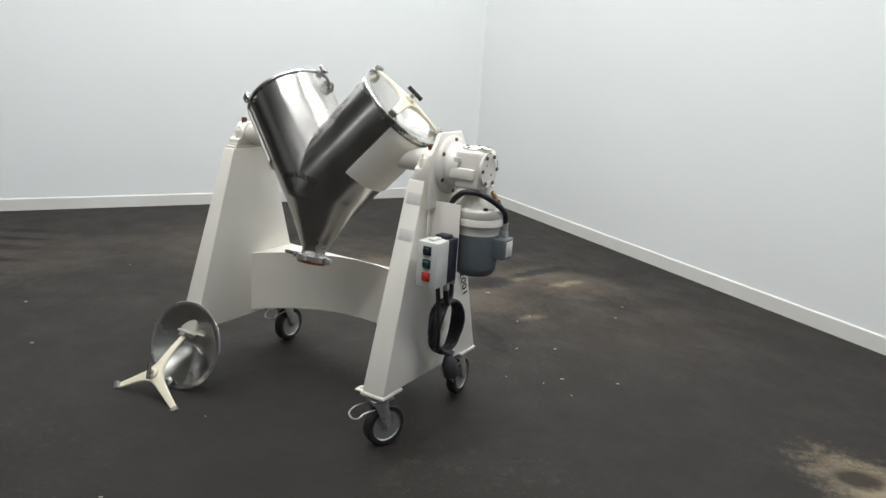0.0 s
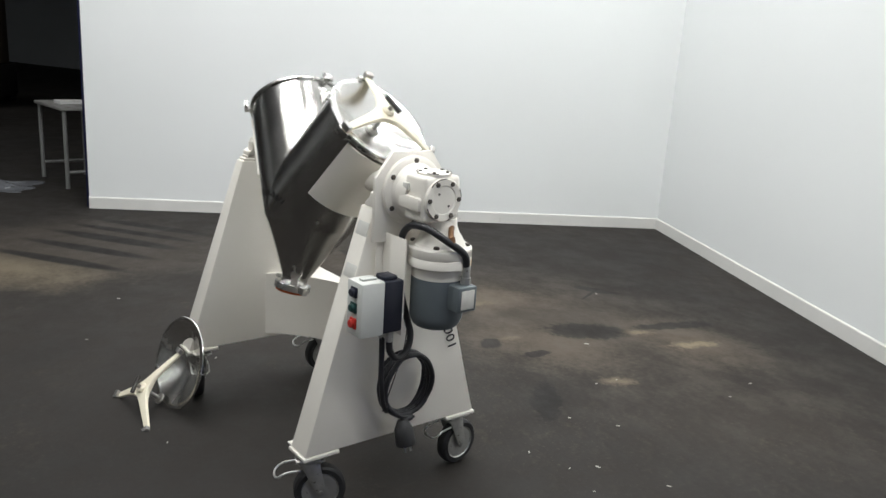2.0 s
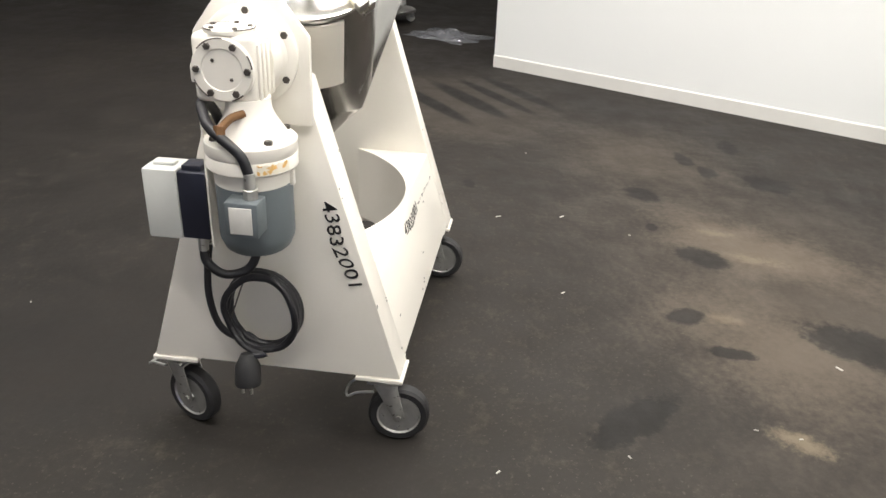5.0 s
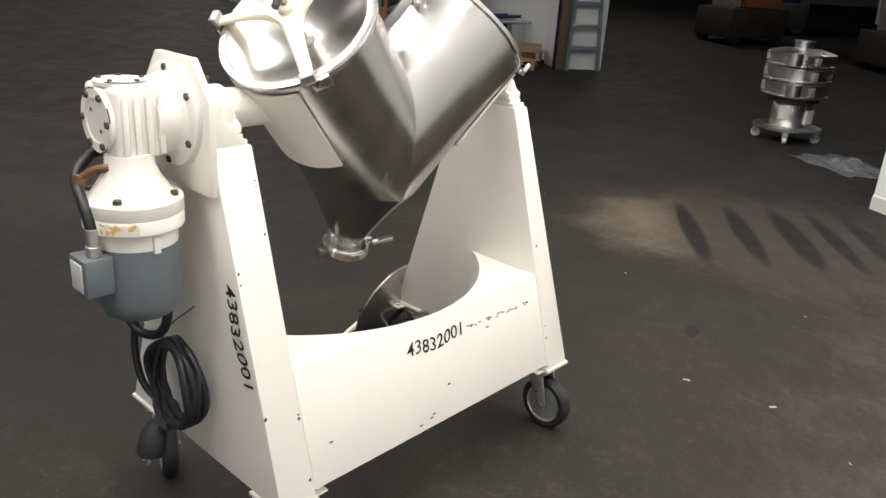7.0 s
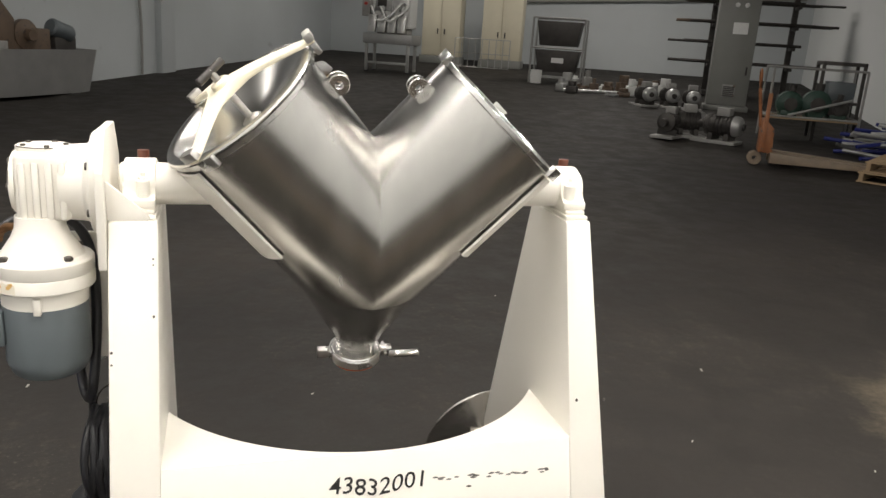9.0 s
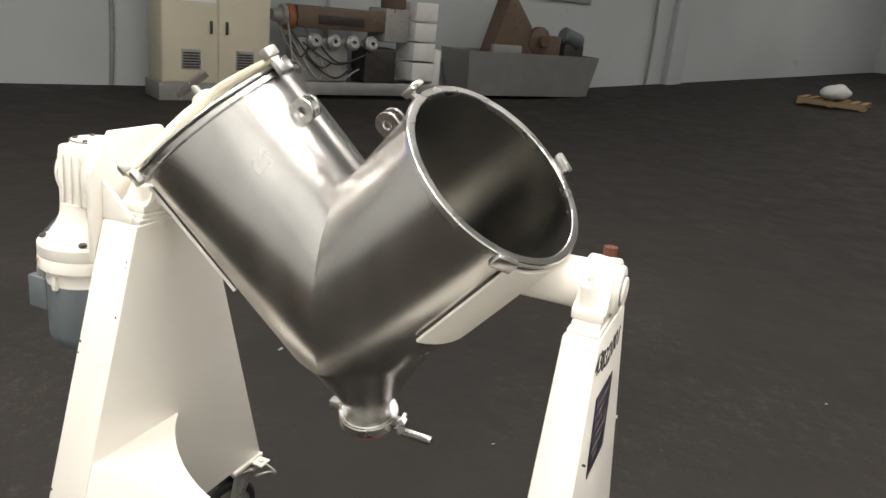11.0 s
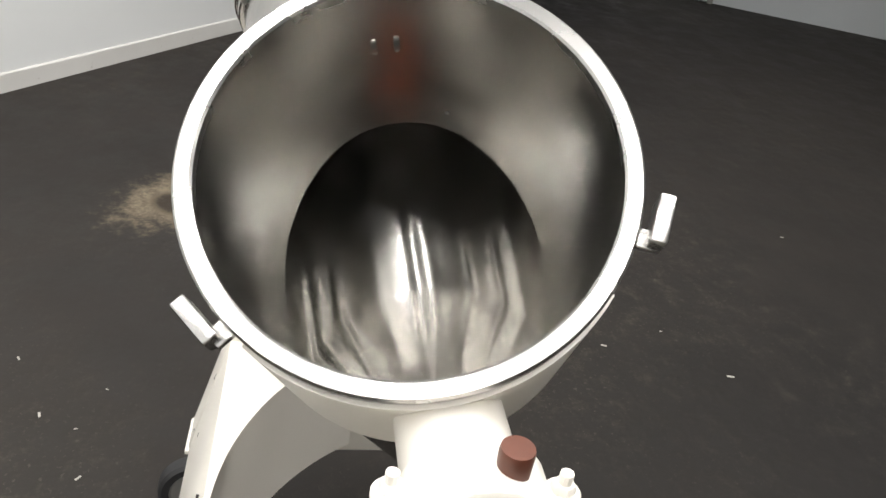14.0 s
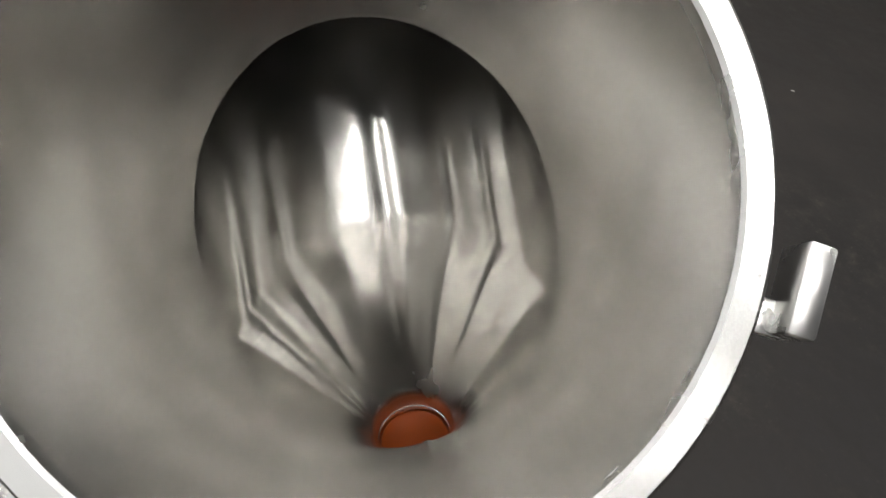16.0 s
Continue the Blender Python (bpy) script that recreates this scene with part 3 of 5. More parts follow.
# ---- vessel: two tubes mitred to a V, a cone and an outlet ----
HALF, R, L, ZJ = radians(40.6), 0.1755, 0.435, -0.1522
SH, CH = math.sin(HALF), math.cos(HALF)
vessel = thing("vessel")
vessel.parent = root
vessel.matrix_local = Matrix.Translation((0, -0.005, ZA)) @ Matrix.Rotation(radians(14.2), 4, "X")


def on_tube(s, phi, side, r=R):
    x = s * SH + r * math.cos(phi) * CH
    return Vector((side * x, r * math.sin(phi), ZJ + s * CH - r * math.cos(phi) * SH))


def tube_m(side, s=L):
    """A pose on the tube's axis: z outwards along it, x towards the outer underside."""
    z = Vector((side * SH, 0, CH))
    x = Vector((side * CH, 0, -SH))
    y = z.cross(x)
    o = Vector((side * s * SH, 0, ZJ + s * CH))
    return Matrix(((x.x, y.x, z.x, o.x), (x.y, y.y, z.y, o.y), (x.z, y.z, z.z, o.z), (0, 0, 0, 1)))


def shell_skin(r, ro, dented, name, material, label, thick):
    """One skin of the vessel: two tubes and a cone; the inner one has hammered creases where tube and cone meet."""
    NP, n1 = (300, 150) if dented else (168, 72)

    def s_low(phi):
        """The tube ends at the mitre or at the level seam of the cone."""
        return max(-r * math.cos(phi) * CH / SH, (ZC - ZJ + r * math.cos(phi) * SH) / CH)

    pm = math.acos((ZJ - ZC) * SH / r)
    phis = [-pm + 2 * pm * k / n1 for k in range(n1)] + [pm + (2 * math.pi - 2 * pm) * k / (NP - n1) for k in range(NP - n1)]
    rnd = random.Random(21)
    creases = {}
    for side in (1, -1):
        qs = (-0.86, -0.72, -0.55, -0.22, 0.02, 0.12, 0.42, 0.66, 0.84) if side < 0 else (-0.8, -0.4, 0.05, 0.45, 0.75)
        creases[side] = [(q * pm + rnd.uniform(-0.05, 0.05), rnd.uniform(0.022, 0.075), rnd.choice((-0.5, 1, 1)) * rnd.uniform(0.0016, 0.0036), rnd.uniform(0.08, 0.24)) for q in qs]

    def dent(side, q, d):
        """Creases that cross the seam between tube and cone; d: distance from the seam."""
        if not dented:
            return 0.0
        q = (q + math.pi) % (2 * math.pi) - math.pi
        return min(1.0, max(0.0, (pm - abs(q)) / 0.15)) * sum(h * math.exp(-((q - c) / w) ** 2) * math.exp(-(d / ln) ** 2) for c, w, h, ln in creases[side])

    NS = 44
    wave = 0.0020 if dented else 0.0004
    bm = BM()
    for side in (1, -1):
        cols = []
        for p in phis:
            a = s_low(p)
            col = []
            for k in range(NS + 1):
                g = (k / NS) ** 1.5
                q = a + (L - a) * g
                col.append(bm.verts.new(on_tube(q, p, side, r - dent(side, p, q - a) + wave * 4 * g * (1 - g) * (noise.noise(on_tube(q, p, side) * 9) * 0.6 + noise.noise(on_tube(q, p, side) * 24) * 0.18))))
            cols.append(col)
        for i in range(NP):
            a, b = cols[i], cols[(i + 1) % NP]
            for k in range(NS):
                bm.faces.new([a[k], b[k], b[k + 1], a[k + 1]])
    # cone from the lens shaped cut to the round outlet
    ps = [-pm + 2 * pm * k / n1 for k in range(n1 + 1)]
    loop = [(p, 1) for p in ps] + [(p, -1) for p in reversed(ps[1:-1])]
    rings = []
    NC = 24
    for i in range(NC + 1):
        ring = []
        t = i / NC
        for p, side in loop:
            v = on_tube(s_low(p), p, side, r - dent(side, p, 0.0))
            w = on_tube(s_low(p), p, side, r)
            a = math.atan2(w.y, w.x)
            c = v.lerp(Vector((ro * math.cos(a), ro * math.sin(a), -ZO)), t)
            if 0 < t < 1:
                k = (1 - 0.16 * t * (1 - t)) * (1 - 22.0 * dent(side, p + 0.04, 0.13 * t) * t * (1 - t))
                c.x, c.y = c.x * k, c.y * k
            ring.append(bm.verts.new(c))
        rings.append(ring)
    rings.append([bm.verts.new((v.co.x, v.co.y, -0.453)) for v in rings[-1]])
    for a, b in zip(rings, rings[1:]):
        for k in range(len(loop)):
            j = (k + 1) % len(loop)
            bm.faces.new([a[k], a[j], b[j], b[k]])
    bmesh.ops.remove_doubles(bm, verts=bm.verts, dist=2e-4)
    ob = part(name, bm, material, vessel, label, sharp=48)
    if thick:
        so = ob.modifiers.new("thickness", "SOLIDIFY")
        so.thickness, so.offset = thick, -1


RO, ZO, ZC = 0.048, 0.428, -0.225
shell_skin(R, RO, False, "shell", STEEL, "brushed stainless steel sheet", 0.003)
shell_skin(R - 0.0065, RO - 0.003, True, "lining", INNER, "dented satin stainless inside face", 0)


def ring_profile(ri, ro, z0, z1, c=0.002):
    return [(ri, z0 + c), (ri + c, z0), (ro - c, z0), (ro, z0 + c), (ro, z1 - c), (ro - c, z1), (ri + c, z1), (ri, z1 - c)]


for side in (1, -1):
    m = tube_m(side)
    part("rim", lathe(BM(), ring_profile(R - 0.0080, R + 0.0075, -0.010, 0.003), 96, m, True), SATIN, vessel, "satin stainless rim flange")
    for k in range(3):
        a = radians(183.5 + 120 * k)
        mm = m @ Matrix.Rotation(a, 4, "Z")
        bm = BM()
        off = (0.0, -0.010, 0.010)[k]
        box(bm, (R + 0.004, -0.008 - off * 0.4, -0.012), (R + 0.022, 0.008 - off * 0.4, -0.003), 0.002, mm)
        box(bm, (R + 0.0145, off - 0.021, -0.012), (R + 0.027, off + 0.019, 0.014), 0.002, mm)
        part("lid_lug", bm, SATIN, vessel, "stainless hook lug on the rim")
    # lifting eye near the crotch
    mm = m @ Matrix.Translation((-R - 0.012, 0, -0.085)) @ Matrix.Rotation(radians(90), 4, "X")
    for dy in (-0.014, 0.008):
        part("lifting_eye", lathe(BM(), ring_profile(0.008, 0.023, dy, dy + 0.006, 0.001), 28, mm, True), POLISH, vessel)

# saddles and trunnions
for side in (1, -1):
    bm = BM()
    n, ns = 28, 10
    grid = {}
    for q, rr in enumerate((R + 0.0040, R + 0.0100)):
        for i in range(n + 1):
            p = radians(-51 + 99 * i / n) * side
            lo_s = 0.165 - 0.0 * abs(p)
            for k in range(ns + 1):
                grid[q, i, k] = bm.verts.new(on_tube(lo_s + (L - 0.018 - lo_s) * k / ns, p, side, rr))
    for q in (0, 1):
        for i in range(n):
            for k in range(ns):
                bm.faces.new([grid[q, i, k], grid[q, i + 1, k], grid[q, i + 1, k + 1], grid[q, i, k + 1]])
    for i in range(n):
        for k in (0, ns):
            bm.faces.new([grid[0, i, k], grid[0, i + 1, k], grid[1, i + 1, k], grid[1, i, k]])
    for k in range(ns):
        for i in (0, n):
            bm.faces.new([grid[0, i, k], grid[0, i, k + 1], grid[1, i, k + 1], grid[1, i, k]])
    part("saddle", bm, WHITE, vessel, "white painted curved saddle plate")
    bm = BM()
    tm = axis_m((side * 0.30, 0, 0), (side, 0, 0))
    lathe(bm, [(0.0, 0.0), (0.044, 0.0), (0.044, 0.155), (0.041, 0.158), (0.0, 0.158)], 36, tm)
    for v in bm.verts:
        if abs(v.co.x) < 0.31:
            # follow the slope of the tube so that nothing reaches inside
            v.co.x = side * (0.3685 + v.co.z * SH / CH)
    part("trunnion", bm, WHITE, vessel)

# outlet: ferrule, gasket, cap, clamp
part("outlet_ferrule", lathe(BM(), ring_profile(RO - 0.004, RO + 0.012, -0.463, -0.450), 40, None, True), POLISH, vessel)
part("gasket", lathe(BM(), [(0, -0.470), (RO + 0.011, -0.470), (RO + 0.012, -0.464), (RO - 0.004, -0.463), (RO - 0.006, -0.460), (0, -0.460)], 40), ORANGE, vessel, "orange rubber gasket disc")
part("outlet_cap", lathe(BM(), [(0, -0.486), (RO + 0.006, -0.486), (RO + 0.011, -0.483), (RO + 0.011, -0.4705), (0, -0.4705)], 40), ORANGE, vessel, "orange rubber outlet cap")
bm = lathe(BM(), ring_profile(RO + 0.0125, RO + 0.0180, -0.476, -0.452), 40, None, True)
box(bm, (-RO - 0.048, -0.010, -0.476), (-RO - 0.015, 0.010, -0.452), 0.002)
box(bm, (RO + 0.015, -0.010, -0.476), (RO + 0.045, 0.010, -0.452), 0.002)
rod(bm, (RO + 0.028, -0.02, -0.464), (RO + 0.028, 0.03, -0.464), 0.005, 10)
box(bm, (RO + 0.035, -0.03, -0.470), (RO + 0.115, -0.012, -0.456), 0.004)
part("outlet_clamp", bm, SATIN, vessel, "stainless clamp ring with a wing lever")


def lid_dish(parent, m):
    """A shallow dished lid; z is outwards."""
    prof = [(R + 0.009, 0.004), (R + 0.011, 0.007), (R + 0.009, 0.011), (R - 0.008, 0.012), (R - 0.014, 0.009)]
    for k in range(1, 12):
        t = k / 11
        prof.append(((R - 0.014) * (1 - t), 0.009 - 0.050 * math.sin(t * math.pi / 2)))
    prof2 = [(r * 0.993, z - 0.003) for r, z in reversed(prof[2:])]
    return part("lid_dish", lathe(BM(), prof + prof2, 72, m), LID, parent, "polished stainless dished lid")


def yoke_parts(parent, m):
    """A three-armed clamp yoke with centre screw; z is outwards."""
    # flat arms that widen into a web round the hub
    bm = BM()
    stations = [(0.040, 0.026, 0.056, 0.020), (0.055, 0.0215, 0.055, 0.018), (0.080, 0.0185, 0.051, 0.016), (0.110, 0.0165, 0.045, 0.015), (0.145, 0.0145, 0.037, 0.013), (0.175, 0.013, 0.030, 0.012), (0.202, 0.0115, 0.024, 0.010)]
    hubs = []
    for k in range(3):
        mm = m @ Matrix.Rotation(radians(180 + 120 * k), 4, "Z")
        prev = None
        for x, w, zt, th in stations:
            cut = min(w, th) * 0.28
            q = [(-w + cut, zt), (w - cut, zt), (w, zt - cut), (w, zt - th + cut), (w - cut, zt - th), (-w + cut, zt - th), (-w, zt - th + cut), (-w, zt - cut)]
            ring = [bm.verts.new(mm @ Vector((x, y, z))) for y, z in q]
            if prev:
                for j in range(8):
                    bm.faces.new([prev[j], prev[(j + 1) % 8], ring[(j + 1) % 8], ring[j]])
            else:
                hubs.append(ring)
            prev = ring
        bm.faces.new(prev)
    # web between neighbouring arms
    for k in range(3):
        a, b = hubs[k], hubs[(k + 1) % 3]
        bis = m @ Matrix.Rotation(radians(240 + 120 * k), 4, "Z")
        c = [bm.verts.new(bis @ Vector((0.036, 0, z))) for z in (0.056, 0.052, 0.040, 0.036)]
        right, left = [a[1], a[2], a[3], a[4]], [b[0], b[7], b[6], b[5]]
        for j in range(3):
            bm.faces.new([right[j], c[j], c[j + 1], right[j + 1]])
            bm.faces.new([c[j], left[j], left[j + 1], c[j + 1]])
        hubs[k].append((c[0], c[3]))
    top, bot = [], []
    for k in range(3):
        h = hubs[k]
        top += [h[0], h[1], h[8][0]]
        bot += [h[5], h[4], h[8][1]]
    bm.faces.new(top)
    bm.faces.new(bot)
    lathe(bm, [(0, 0.034), (0.020, 0.034), (0.022, 0.04), (0.021, 0.064), (0.016, 0.068), (0, 0.068)], 24, m)
    part("yoke_casting", bm, CREAM, parent, "cream painted three armed casting")
    bm = rod(BM(), m @ Vector((0, 0, -0.034)), m @ Vector((0, 0, 0.094)), 0.008, 14)
    part("clamp_screw", bm, DULL, parent)
    part("pressure_foot", lathe(BM(), [(0, -0.040), (0.022, -0.040), (0.022, -0.034), (0.012, -0.028), (0, -0.028)], 20, m), DULL, parent)
    bm = rod(BM(), m @ Vector((-0.030, -0.018, 0.090)), m @ Vector((0.030, 0.018, 0.090)), 0.0085, 12)
    part("tee_handle", bm, TEE, parent, "dark tee handle")
    for k in range(3):
        mm = m @ Matrix.Rotation(radians(180 + 120 * k), 4, "Z")
        part("arm_pin", box(BM(), (0.188, -0.016, 0.020), (0.207, 0.016, 0.040), 0.003, mm), DULL, parent)


lid_dish(vessel, tube_m(-1))
yoke_parts(vessel, tube_m(-1))
mark = lettering("marking", "43832001", 0.034, Matrix(), INK, vessel, 0.150)
for v in mark.data.vertices:
    d = v.co.x - 0.080
    lift = R + 0.0016 + v.co.z
    v.co = on_tube(0.002 + (0.40 * d if d > 0 else -0.45 * d) + v.co.y, radians(91) - abs(d) / R, -1 if d > 0 else 1, lift)


# ---- bearings ----
for s in (-1, 1):
    b = thing("bearing_block")
    b.parent = root
    x0, x1 = (0.448, 0.503) if s > 0 else (-0.515, -0.452)
    bm = BM()
    prof = [(-0.082, Z1 + 0.020), (0.082, Z1 + 0.020), (0.082, Z1 + 0.038), (0.060, Z1 + 0.044)]
    for k in range(13):
        a = radians(0 + 180 * k / 12)
        prof.append((0.054 * math.cos(a), ZA + 0.053 * math.sin(a)))
    prof += [(-0.060, Z1 + 0.044), (-0.082, Z1 + 0.038)]
    prism(bm, [(x0, y, z) for y, z in prof], (x1 - x0, 0, 0), 0.004)
    part("housing", bm, WHITE, b)
    for e, d in ((x0, -1), (x1, 1)):
        bm = lathe(BM(), [(0, 0), (0.043, 0), (0.043, 0.006), (0.040, 0.009), (0.031, 0.010), (0.0, 0.010)], 32, axis_m((e, 0, ZA), (d, 0, 0)))
        part("bearing_ring", bm, WHITE, b)
    if s > 0:
        part("shaft_gap", lathe(BM(), ring_profile(0.0252, 0.0272, 0.0102, 0.0112, 0.0003), 32, axis_m((x1, 0, ZA), (1, 0, 0)), True), CHIP, b)
        part("shaft_end", lathe(BM(), [(0, 0.0), (0.025, 0.0), (0.025, 0.014), (0.023, 0.016), (0, 0.016)], 28, axis_m((x1, 0, ZA), (1, 0, 0))), WHITE, b)
    for y in (-0.060, 0.060):
        xb = (x0 + x1) / 2 - s * 0.008
        bm = lathe(BM(), [(0, 0), (0.0135, 0), (0.0135, 0.036), (0.012, 0.038), (0, 0.038)], 20, Matrix.Translation((xb, y, Z1 + 0.038)))
        part("bolt_column", bm, WHITE, b)
        bm = BM()
        hexbolt(bm, (xb, y, Z1 + 0.075), (0, 0, 1), 0.009, 0.008)
        rod(bm, (xb, y, Z1 + 0.082), (xb, y, Z1 + 0.092), 0.005, 10)
        part("mounting_bolt", bm, WHITE, b)
    bm = lathe(BM(), [(0, 0), (0.0095, 0), (0.0098, 0.012), (0.0115, 0.014), (0.0122, 0.032), (0.0115, 0.0355), (0, 0.036)], 20, Matrix.Translation(((x0 + x1) / 2 + 0.004, 0.016, ZA + 0.032)))
    part("grease_cap", bm, RUST, b, "brown plastic grease cap")

# ---- gearbox and motor ----
gb = thing("gearbox")
gb.parent = root
bm = BM()
prism(bm, [(-0.541, -0.13, 0.90), (-0.541, 0.13, 0.90), (-0.541, 0.13, 1.095), (-0.541, 0.072, 1.172), (-0.541, -0.072, 1.172), (-0.541, -0.13, 1.095)], (-0.016, 0, 0), 0.003)
part("mounting_plate", bm, WHITE, gb)
for y in (-0.104, 0.094):
    part("gusset", prism(BM(), [(-0.5405, y, 0.9955), (-0.462, y, 0.9955), (-0.466, y, 1.010), (-0.5405, y, 1.075)], (0, 0.010, 0), 0.001), WHITE, gb)


def AX(x):
    return axis_m((x, 0, ZA), (-1, 0, 0))


def bolt_part(name, parent, p, d, r, h, material=None):
    bm = BM()
    hexbolt(bm, p, d, r, h)
    return part(name, bm, material or DARK, parent)


bm = lathe(BM(), [(0, 0), (0.107, 0), (0.107, 0.014), (0.103, 0.018), (0.088, 0.021), (0.080, 0.030), (0.076, 0.075), (0.0, 0.075)], 48, AX(-0.556))
part("flange_housing", bm, WHITE, gb)
for k in range(6):
    a = radians(30 + 60 * k)
    bolt_part("flange_bolt", gb, (-0.571, 0.094 * math.cos(a), ZA + 0.094 * math.sin(a)), (-1, 0, 0), 0.0085, 0.008)
bm = BM()
box(bm, (-0.712, -0.066, ZA - 0.070), (-0.612, 0.066, ZA + 0.068), 0.013, None, 3)
for k in range(4):
    x = -0.702 + 0.024 * k
    box(bm, (x, -0.0725, ZA - 0.064), (x + 0.014, -0.064, ZA + 0.050), 0.0055)
part("gear_case", bm, WHITE, gb, "white ribbed worm gear case")
bm = lathe(BM(), [(0, 0), (0.064, 0), (0.064, 0.008), (0.061, 0.011), (0.043, 0.011), (0.041, 0.009), (0.0, 0.009)], 40, AX(-0.711))
part("end_cover", bm, WHITE, gb)
for k in range(6):
    a = radians(0 + 60 * k)
    bolt_part("cover_bolt", gb, (-0.721, 0.053 * math.cos(a), ZA + 0.053 * math.sin(a)), (-1, 0, 0), 0.0075, 0.006)
for a in (45, 225):
    bolt_part("cover_screw", gb, (-0.7195, 0.026 * math.cos(radians(a)), ZA + 0.026 * math.sin(radians(a))), (-1, 0, 0), 0.004, 0.002)
# edges where the paint has worn off
wear = [("c", -60, -20), ("c", 40, 95), ("c", 150, 175), ("c", -130, -105), ("t", -150, -60), ("t", 20, 80), ("t", 120, 160)]
bm = BM()
for kind_, a0_, a1_ in wear:
    pts = []
    for k in range(7):
        a = radians(a0_ + (a1_ - a0_) * k / 6)
        pts.append((-0.7215, 0.0625 * math.cos(a), ZA + 0.0625 * math.sin(a)) if kind_ == "c" else (-0.665 + 0.0515 * math.cos(a), 0.0515 * math.sin(a), ZA + 0.0755))
    tube(bm, pts, 0.0014, 6)
part("worn_edge", bm, CHIP, gb, "bare worn edges without paint")["kind"] = "stuff"
bm = lathe(BM(), [(0, 0), (0.052, 0), (0.052, 0.007), (0.049, 0.009), (0.0, 0.009)], 36, Matrix.Translation((-0.665, 0, ZA + 0.067)))
part("top_cover", bm, WHITE, gb)
for k in range(5):
    a = radians(72 * k)
    bolt_part("cover_bolt", gb, (-0.665 + 0.041 * math.cos(a), 0.041 * math.sin(a), ZA + 0.075), (0, 0, 1), 0.0055, 0.005)
part("name_plate", box(BM(), (-0.64, 0.062, ZA + 0.018), (-0.612, 0.0725, ZA + 0.04), 0.002), TAG, gb)
part("boss", box(BM(), (-0.70, 0.06, ZA - 0.035), (-0.60, 0.078, ZA + 0.005), 0.006), WHITE, gb)

MX, MY = -0.675, -0.032
mot = thing("motor")
mot.parent = root
bm = lathe(BM(), [(0, 0.992), (0.046, 0.992), (0.048, 0.968), (0.056, 0.948), (0.080, 0.912), (0.094, 0.908), (0.097, 0.904), (0.097, 0.880), (0.095, 0.877),
                  (0.097, 0.874), (0.097, 0.850), (0.094, 0.846), (0.083, 0.844), (0.082, 0.812), (0.0, 0.812)], 48, Matrix.Translation((MX, MY, 0)))
part("adapter_flange", bm, WHITE, mot, "white bell shaped motor adapter")
for k in range(4):
    a = radians(45 + 90 * k)
    bolt_part("flange_bolt", mot, (MX + 0.082 * math.cos(a), MY + 0.082 * math.sin(a), 0.911), (0, 0, 1), 0.009, 0.008)
bm = BM()
rows = []
for rr in (0.0972, 0.0980):
    for z in (0.852, 0.873):
        rows.append([bm.verts.new((MX + rr * math.cos(radians(a)), MY + rr * math.sin(radians(a)), z + 0.003 * math.sin(a * 0.9))) for a in range(205, 252, 4)])
for a, b in ((0, 1), (1, 3), (3, 2), (2, 0)):
    for k in range(len(rows[0]) - 1):
        bm.faces.new([rows[a][k], rows[a][k + 1], rows[b][k + 1], rows[b][k]])
part("rust_stain", bm, STAINY, mot, "yellow brown rust stain on the flange")
bm = lathe(BM(), [(0, 0.814), (0.0812, 0.814), (0.082, 0.810), (0.082, 0.692), (0.080, 0.682), (0.072, 0.663), (0.064, 0.656), (0.0, 0.656)], 48, Matrix.Translation((MX, MY, 0)))
part("motor_body", bm, MOTOR, mot, "blue grey painted motor body")
part("band_lug", box(BM(), (MX - 0.006, MY - 0.090, 0.806), (MX + 0.008, MY - 0.078, 0.84), 0.002), WHITE, mot)
bm = box(BM(), (MX - 0.128, MY - 0.051, 0.728), (MX - 0.070, MY + 0.021, 0.806), 0.006)
jb = part("junction_box", bm, MOTOR, mot, "small grey junction box")
part("rating_plate", box(BM(), (MX - 0.1305, MY - 0.039, 0.738), (MX - 0.128, MY + 0.009, 0.796), 0.001), TAG, jb)
bm = rod(BM(), (MX - 0.098, MY - 0.028, 0.806), (MX - 0.098, MY - 0.028, 0.828), 0.016, 8)
rod(bm, (MX - 0.098, MY - 0.028, 0.826), (MX - 0.098, MY - 0.028, 0.862), 0.012, 14)
part("cable_gland", bm, ZINC, mot)
bm = tube(BM(), spline([(MX - 0.098, MY - 0.028, 0.856), (MX - 0.101, MY - 0.012, 0.90), (MX - 0.087, 0.018, 0.945), (-0.728, 0.045, 0.968), (-0.70, 0.060, 0.976), (-0.655, 0.068, 0.968), (-0.615, 0.066, 0.93),
                        (-0.595, 0.058, 0.86), (-0.592, 0.045, 0.75), (-0.595, 0.020, 0.66), (-0.600, 0.005, 0.60), (-0.612, 0.025, 0.555), (-0.630, 0.075, 0.545), (-0.643, 0.110, 0.58), (-0.643, 0.115, 0.62)], 8), 0.0108, 12)
part("flexible_conduit", bm, CABLE, mot, "black flexible conduit")
bm = tube(BM(), spline([(MX - 0.088, MY + 0.030, 0.944), (MX - 0.066, MY + 0.014, 0.962), (MX - 0.044, MY - 0.006, 0.968)], 6), 0.0085, 10)
rod(bm, (MX - 0.092, MY + 0.030, 0.930), (MX - 0.086, MY + 0.030, 0.952), 0.0125, 8)
part("elbow_fitting", bm, BRASS, mot, "brown brass elbow")

